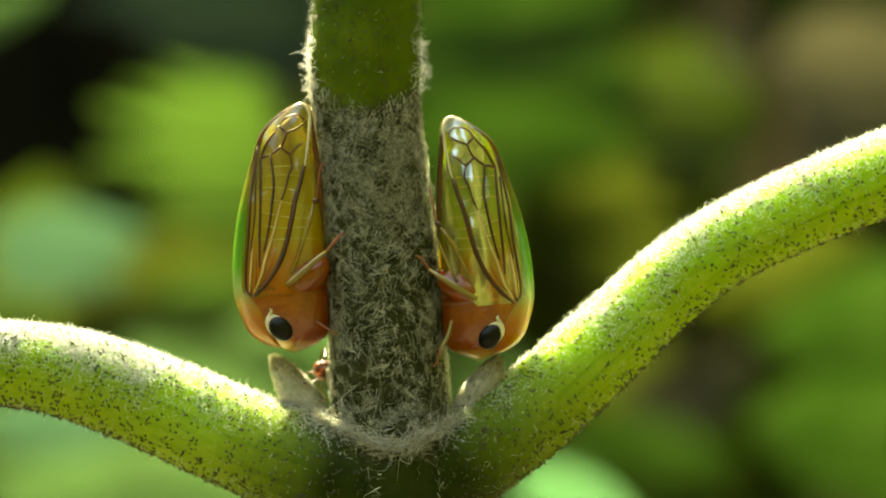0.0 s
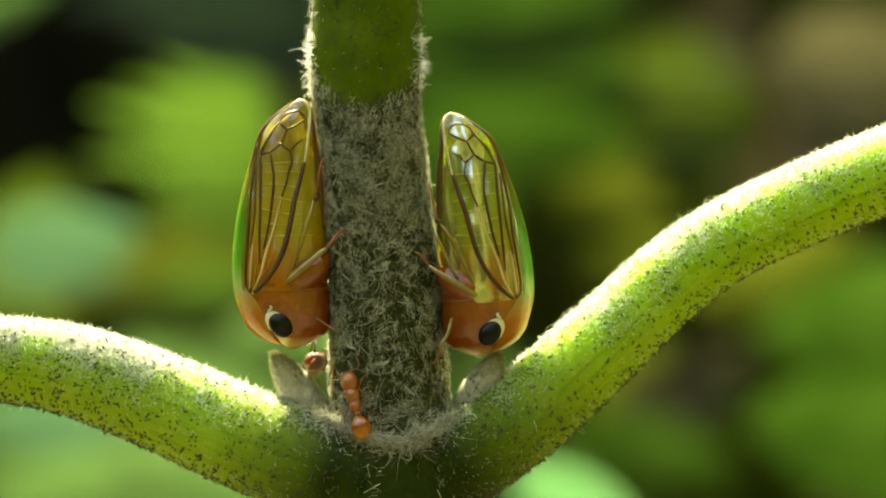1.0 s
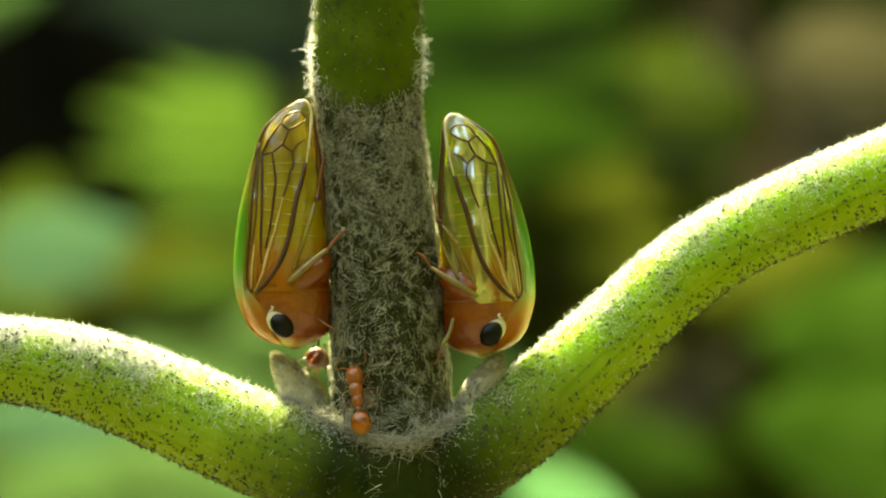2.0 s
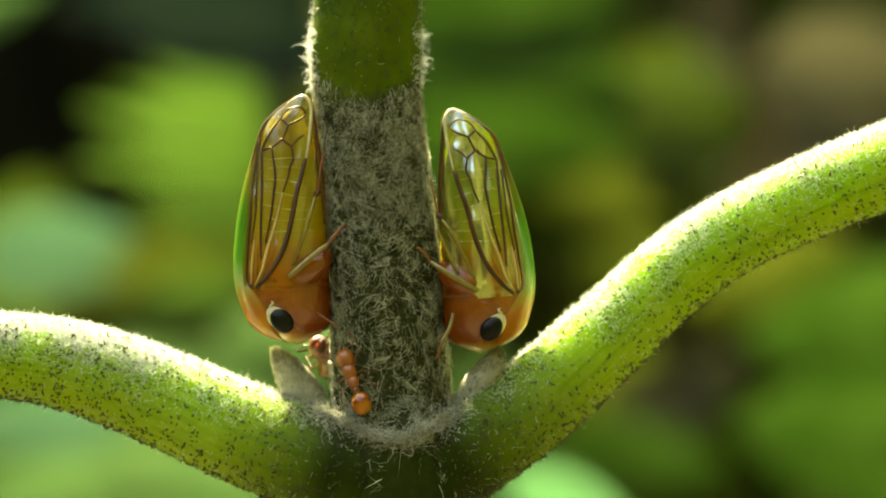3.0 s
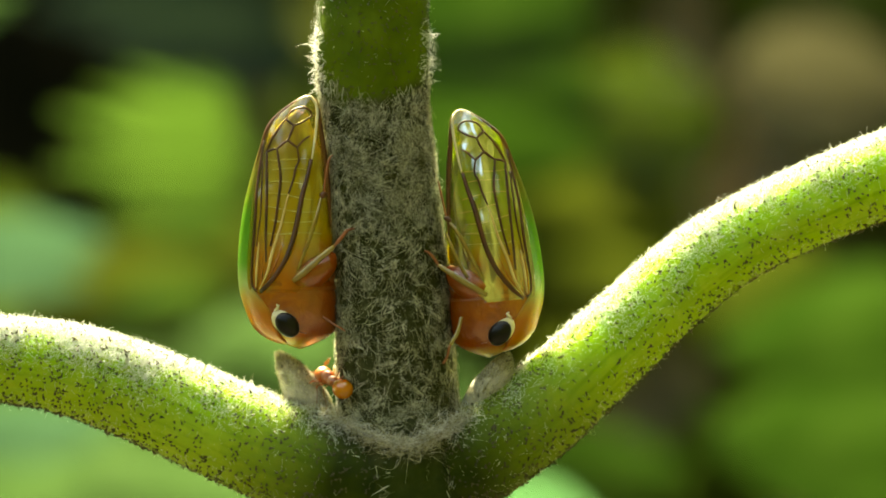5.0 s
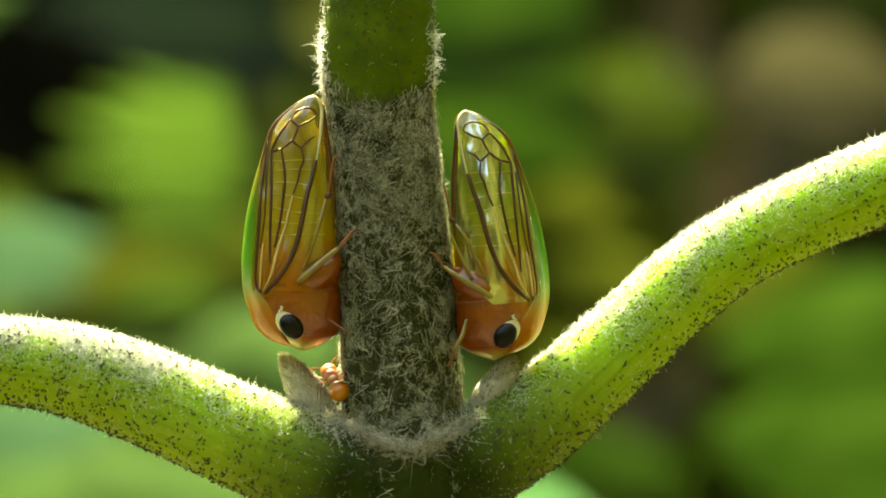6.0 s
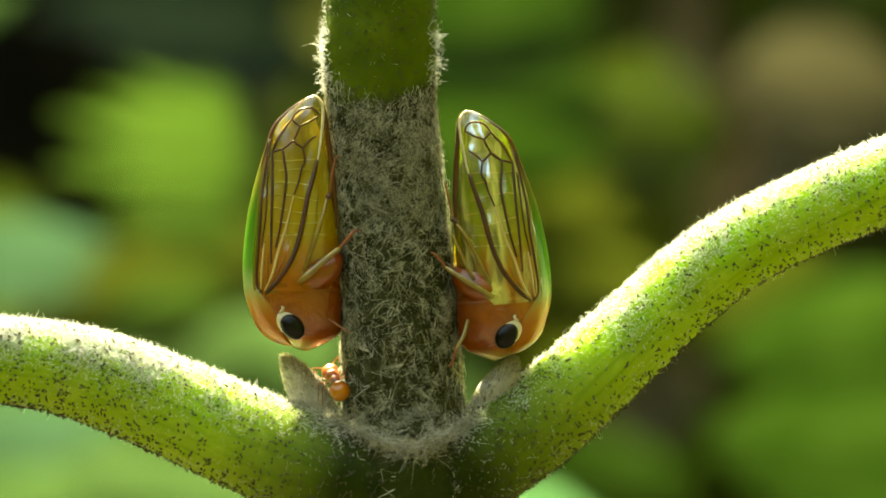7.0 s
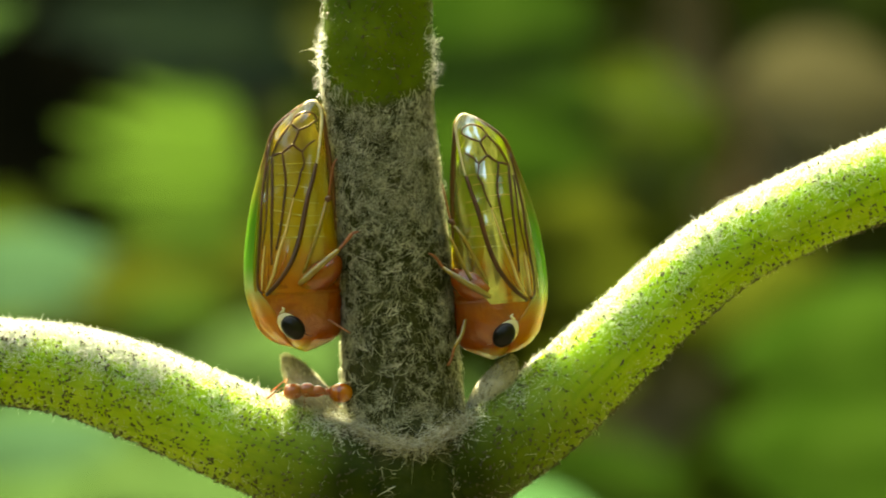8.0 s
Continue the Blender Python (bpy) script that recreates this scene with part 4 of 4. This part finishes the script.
build_setting()
build_plant()
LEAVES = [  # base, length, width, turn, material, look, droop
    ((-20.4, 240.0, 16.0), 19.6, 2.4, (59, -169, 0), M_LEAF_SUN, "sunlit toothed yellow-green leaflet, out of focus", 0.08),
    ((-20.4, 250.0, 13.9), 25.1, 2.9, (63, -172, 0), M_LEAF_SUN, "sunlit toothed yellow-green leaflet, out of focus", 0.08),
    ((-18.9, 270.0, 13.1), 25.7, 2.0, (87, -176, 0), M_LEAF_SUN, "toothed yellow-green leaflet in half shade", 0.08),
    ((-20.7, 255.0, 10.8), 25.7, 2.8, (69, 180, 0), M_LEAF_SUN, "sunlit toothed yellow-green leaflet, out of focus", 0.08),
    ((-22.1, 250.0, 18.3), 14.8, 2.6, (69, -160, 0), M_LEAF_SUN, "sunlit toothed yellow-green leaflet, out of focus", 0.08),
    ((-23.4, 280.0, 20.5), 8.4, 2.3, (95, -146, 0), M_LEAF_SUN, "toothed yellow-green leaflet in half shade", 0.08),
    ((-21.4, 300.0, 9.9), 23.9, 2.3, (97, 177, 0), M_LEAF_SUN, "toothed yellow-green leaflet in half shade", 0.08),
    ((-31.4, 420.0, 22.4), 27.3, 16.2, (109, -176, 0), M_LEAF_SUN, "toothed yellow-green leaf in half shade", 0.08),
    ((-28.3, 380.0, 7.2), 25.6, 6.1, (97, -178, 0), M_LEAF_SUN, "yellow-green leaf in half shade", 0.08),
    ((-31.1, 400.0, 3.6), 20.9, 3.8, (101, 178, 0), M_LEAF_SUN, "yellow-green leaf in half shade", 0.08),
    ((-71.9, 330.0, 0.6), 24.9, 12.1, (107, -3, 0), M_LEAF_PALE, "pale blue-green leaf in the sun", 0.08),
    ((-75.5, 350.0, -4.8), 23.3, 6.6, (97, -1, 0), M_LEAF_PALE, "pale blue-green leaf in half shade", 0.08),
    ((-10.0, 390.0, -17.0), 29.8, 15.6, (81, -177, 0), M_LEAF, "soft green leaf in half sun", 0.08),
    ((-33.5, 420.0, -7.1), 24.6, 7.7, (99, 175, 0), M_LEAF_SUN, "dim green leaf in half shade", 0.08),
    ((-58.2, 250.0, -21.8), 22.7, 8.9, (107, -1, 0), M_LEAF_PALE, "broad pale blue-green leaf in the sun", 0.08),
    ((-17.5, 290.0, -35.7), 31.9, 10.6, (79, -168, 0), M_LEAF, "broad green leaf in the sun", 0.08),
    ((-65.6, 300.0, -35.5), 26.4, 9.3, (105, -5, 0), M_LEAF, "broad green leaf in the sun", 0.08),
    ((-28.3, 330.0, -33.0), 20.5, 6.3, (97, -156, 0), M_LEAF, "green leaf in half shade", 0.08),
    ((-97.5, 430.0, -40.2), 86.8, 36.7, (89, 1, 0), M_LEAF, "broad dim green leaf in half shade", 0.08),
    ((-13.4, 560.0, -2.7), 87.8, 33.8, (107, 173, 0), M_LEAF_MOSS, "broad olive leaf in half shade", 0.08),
    ((-23.2, 600.0, 52.6), 60.3, 26.6, (107, -173, 0), M_LEAF_SHADE, "leaf painted dark bluish for deep shade", 0.08),
    ((-27.8, 640.0, 70.0), 79.3, 20.4, (111, -179, 0), M_LEAF_SHADE, "leaf painted dark bluish for deep shade", 0.08),
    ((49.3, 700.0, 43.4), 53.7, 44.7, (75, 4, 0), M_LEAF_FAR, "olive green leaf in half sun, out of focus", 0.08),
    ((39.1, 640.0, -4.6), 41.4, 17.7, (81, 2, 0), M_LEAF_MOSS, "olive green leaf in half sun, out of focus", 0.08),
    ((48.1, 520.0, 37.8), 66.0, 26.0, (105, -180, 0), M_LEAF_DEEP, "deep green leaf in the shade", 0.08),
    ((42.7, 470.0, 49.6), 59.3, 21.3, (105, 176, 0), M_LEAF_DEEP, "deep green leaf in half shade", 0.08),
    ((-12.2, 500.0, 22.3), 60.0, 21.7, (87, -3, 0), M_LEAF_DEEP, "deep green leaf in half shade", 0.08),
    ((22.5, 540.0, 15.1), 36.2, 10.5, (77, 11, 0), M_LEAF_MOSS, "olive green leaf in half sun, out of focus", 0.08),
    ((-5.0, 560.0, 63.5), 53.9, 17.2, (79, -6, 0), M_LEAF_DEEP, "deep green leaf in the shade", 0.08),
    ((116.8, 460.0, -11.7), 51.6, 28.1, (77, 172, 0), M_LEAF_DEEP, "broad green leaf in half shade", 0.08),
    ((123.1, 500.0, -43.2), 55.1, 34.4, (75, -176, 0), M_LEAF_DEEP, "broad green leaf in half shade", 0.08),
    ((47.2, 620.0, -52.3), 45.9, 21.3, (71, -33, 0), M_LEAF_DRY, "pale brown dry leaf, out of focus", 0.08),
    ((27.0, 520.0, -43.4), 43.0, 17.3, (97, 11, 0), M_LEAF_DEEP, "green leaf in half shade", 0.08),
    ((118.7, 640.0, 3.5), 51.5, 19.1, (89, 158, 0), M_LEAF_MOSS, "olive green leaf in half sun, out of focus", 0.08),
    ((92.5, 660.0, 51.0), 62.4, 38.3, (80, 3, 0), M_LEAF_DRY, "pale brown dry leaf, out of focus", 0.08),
    ((22.4, 230.0, -33.7), 16.4, 10.5, (56, -153, 0), M_LEAF_BRIGHT, "pale leaf, full sun painted into its colour", 0.10),
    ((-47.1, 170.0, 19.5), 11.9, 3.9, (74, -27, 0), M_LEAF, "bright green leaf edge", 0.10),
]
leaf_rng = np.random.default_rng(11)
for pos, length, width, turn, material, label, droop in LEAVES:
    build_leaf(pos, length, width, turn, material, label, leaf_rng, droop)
# first trunk is added to stand for a deeply shaded gap
build_trunk(-157.4, 900, 60, M_SHADE_BARK, "thick trunk, added and painted near black for deep shade", 4)
build_trunk(102.7, 900, 12, M_TRUNK, "slim grey-brown sapling trunk, out of focus", 2)
build_trunk(160.0, 930, 24, M_TRUNK, "grey-brown sapling trunk, out of focus", -3)
far_rng = np.random.default_rng(21)
build_foliage("far_foliage", "mossy green leaves far behind, blurred", M_LEAF_MOSS, 150, ((-60, 330), (800, 1350), (-220, 230)), (50, 120), far_rng)
build_foliage("far_foliage", "deep green leaves far behind, blurred", M_LEAF_FAR, 110, ((-330, 330), (700, 1300), (-230, 90)), (50, 120), far_rng)
build_foliage("far_foliage", "olive leaves in half sun far behind, blurred", M_LEAF_MOSS, 110, ((70, 330), (750, 1100), (-40, 230)), (50, 110), far_rng, (58, 88))
build_foliage("far_foliage", "green leaves in the sun low behind, blurred", M_LEAF, 60, ((-230, -20), (560, 800), (-200, -40)), (40, 90), far_rng)
build_foliage("far_foliage", "dry brown leaves far behind, blurred", M_LEAF_DRY, 40, ((-120, 330), (900, 1400), (-230, 230)), (50, 110), far_rng)
build_treehoppers()
ANT_MATS = ant_materials()
CLIMBER, CLIMBER_LEGS = build_ant("small amber ant climbing round the leaf axil", ANT_MATS)
CLIMBER.scale = (0.92, 0.92, 0.92)
LURKER, LURKER_LEGS = build_ant("small dark red ant half hidden behind the stem", ant_materials(0.36))
LURKER.scale = (1.15, 1.15, 1.15)


def motions():
    front, flank, axil, top = (-0.35, -0.94, 0.1), (-0.5, -0.75, 0.45), (-0.35, -0.45, 0.82), (0.0, -0.25, 0.97)
    walk(CLIMBER, [
        (0.0, stance((-2.57, -2.40, -7.80), (-2.49, -2.40, -9.06), front)),
        (0.2, stance((-2.58, -2.35, -6.32), (-2.50, -2.40, -7.57), front)),
        (0.3, stance((-2.55, -2.30, -5.66), (-2.48, -2.35, -6.91), front)),
        (0.4, stance((-2.38, -2.20, -5.08), (-2.39, -2.30, -6.32), front)),
        (0.5, stance((-2.39, -2.00, -4.53), (-2.26, -2.30, -5.74), front)),
        (0.6, stance((-2.46, -1.85, -4.19), (-2.15, -2.20, -5.37), front)),
        (0.7, stance((-2.57, -1.75, -4.07), (-2.19, -2.15, -5.22), front)),
        (0.8, stance((-2.58, -1.65, -3.90), (-2.18, -2.05, -4.98), front)),
        (0.9, stance((-2.42, -1.60, -3.59), (-2.17, -2.00, -4.72), front)),
        (1.0, stance((-2.40, -1.60, -3.59), (-2.10, -2.00, -4.68), front)),
        (1.5, stance((-2.28, -1.60, -3.46), (-2.14, -2.00, -4.56), front)),
        (1.7, stance((-2.28, -1.60, -3.43), (-2.14, -2.00, -4.55), front)),
        (2.8, stance((-2.48, -1.50, -3.22), (-2.16, -1.90, -4.26), front)),
        (3.0, stance((-2.54, -1.45, -3.12), (-2.16, -1.85, -4.16), front)),
        (3.2, stance((-2.71, -1.20, -3.25), (-2.21, -1.75, -4.11), front)),
        (3.5, stance((-2.90, -0.60, -3.40), (-2.36, -1.65, -4.02), flank)),
        (3.8, stance((-3.03, -0.60, -3.28), (-2.30, -1.55, -3.90), flank)),
        (4.0, stance((-3.08, -0.50, -3.43), (-2.35, -1.50, -3.81), flank)),
        (4.2, stance((-3.28, -0.35, -3.32), (-2.53, -1.40, -3.72), axil)),
        (4.5, stance((-3.33, -0.25, -3.47), (-2.69, -1.35, -3.71), axil)),
        (4.7, stance((-3.33, -0.20, -3.46), (-2.72, -1.33, -3.71), axil)),
        (5.8, stance((-3.28, -0.05, -3.32), (-2.99, -1.22, -3.72), axil)),
        (6.5, stance((-3.27, -0.05, -3.31), (-3.02, -1.22, -3.69), axil)),
        (7.2, stance((-3.27, -0.05, -3.31), (-3.02, -1.22, -3.69), axil)),
        (7.3, stance((-3.23, -0.15, -3.36), (-2.88, -1.30, -3.68), axil)),
        (7.4, stance((-3.38, -0.30, -3.43), (-2.79, -1.35, -3.78), axil)),
        (7.5, stance((-3.60, -0.60, -3.58), (-2.67, -1.40, -3.78), axil)),
        (7.6, stance((-3.65, -0.70, -3.66), (-2.68, -1.30, -3.77), top)),
        (7.7, stance((-3.81, -0.80, -3.70), (-2.73, -1.20, -3.79), top)),
        (7.9, stance((-4.13, -0.85, -3.72), (-2.85, -1.10, -3.75), top)),
        (8.0, stance((-4.25, -0.85, -3.77), (-2.95, -1.05, -3.76), top))])
    back = (-0.7, 0.2, 0.6)
    walk(LURKER, [
        (0.0, stance((-3.17, 0.35, -3.25), (-2.65, 1.85, -3.38), back)),
        (0.5, stance((-3.27, 0.40, -3.21), (-2.74, 1.80, -3.33), back)),
        (1.0, stance((-3.38, 0.35, -3.13), (-2.83, 1.75, -3.24), back)),
        (1.7, stance((-3.39, 0.35, -3.05), (-2.85, 1.75, -3.18), back)),
        (2.8, stance((-3.31, 0.40, -2.80), (-3.14, 1.95, -3.42), back)),
        (3.2, stance((-3.34, 0.40, -2.84), (-3.10, 1.90, -3.50), back)),
        (3.5, stance((-3.34, 0.45, -2.90), (-3.06, 1.60, -3.95), back)),
        (3.8, stance((-3.02, 0.70, -2.82), (-2.62, 1.90, -3.55), back)),
        (4.1, stance((-2.58, 1.20, -2.79), (-1.45, 1.75, -2.38), (0.0, 0.95, 0.3))),
        (5.0, stance((-2.07, 1.85, -1.92), (-1.45, 1.95, -2.85), (0.0, 1.0, 0.1))),
        (8.0, stance((-1.99, 1.85, -1.30), (-1.45, 1.95, -2.38), (0.0, 1.0, 0.1)))])
    # legs swing while the ant walks
    for ob, hip, phase in CLIMBER_LEGS:
        rows = []
        for i in range(81):
            t = i / 10
            going = 22 if t < 0.95 or t > 7.25 else 9 if 2.8 < t < 4.3 else 2
            rows.append((t, pose(*hip, 0, 0, phase * going * math.sin(t * 17))))
        walk(ob, rows)
    for ob, hip, phase in LURKER_LEGS:
        walk(ob, [(i / 4, pose(*hip, 0, 0, phase * 6 * math.sin(i * 1.7))) for i in range(33)])


motions()
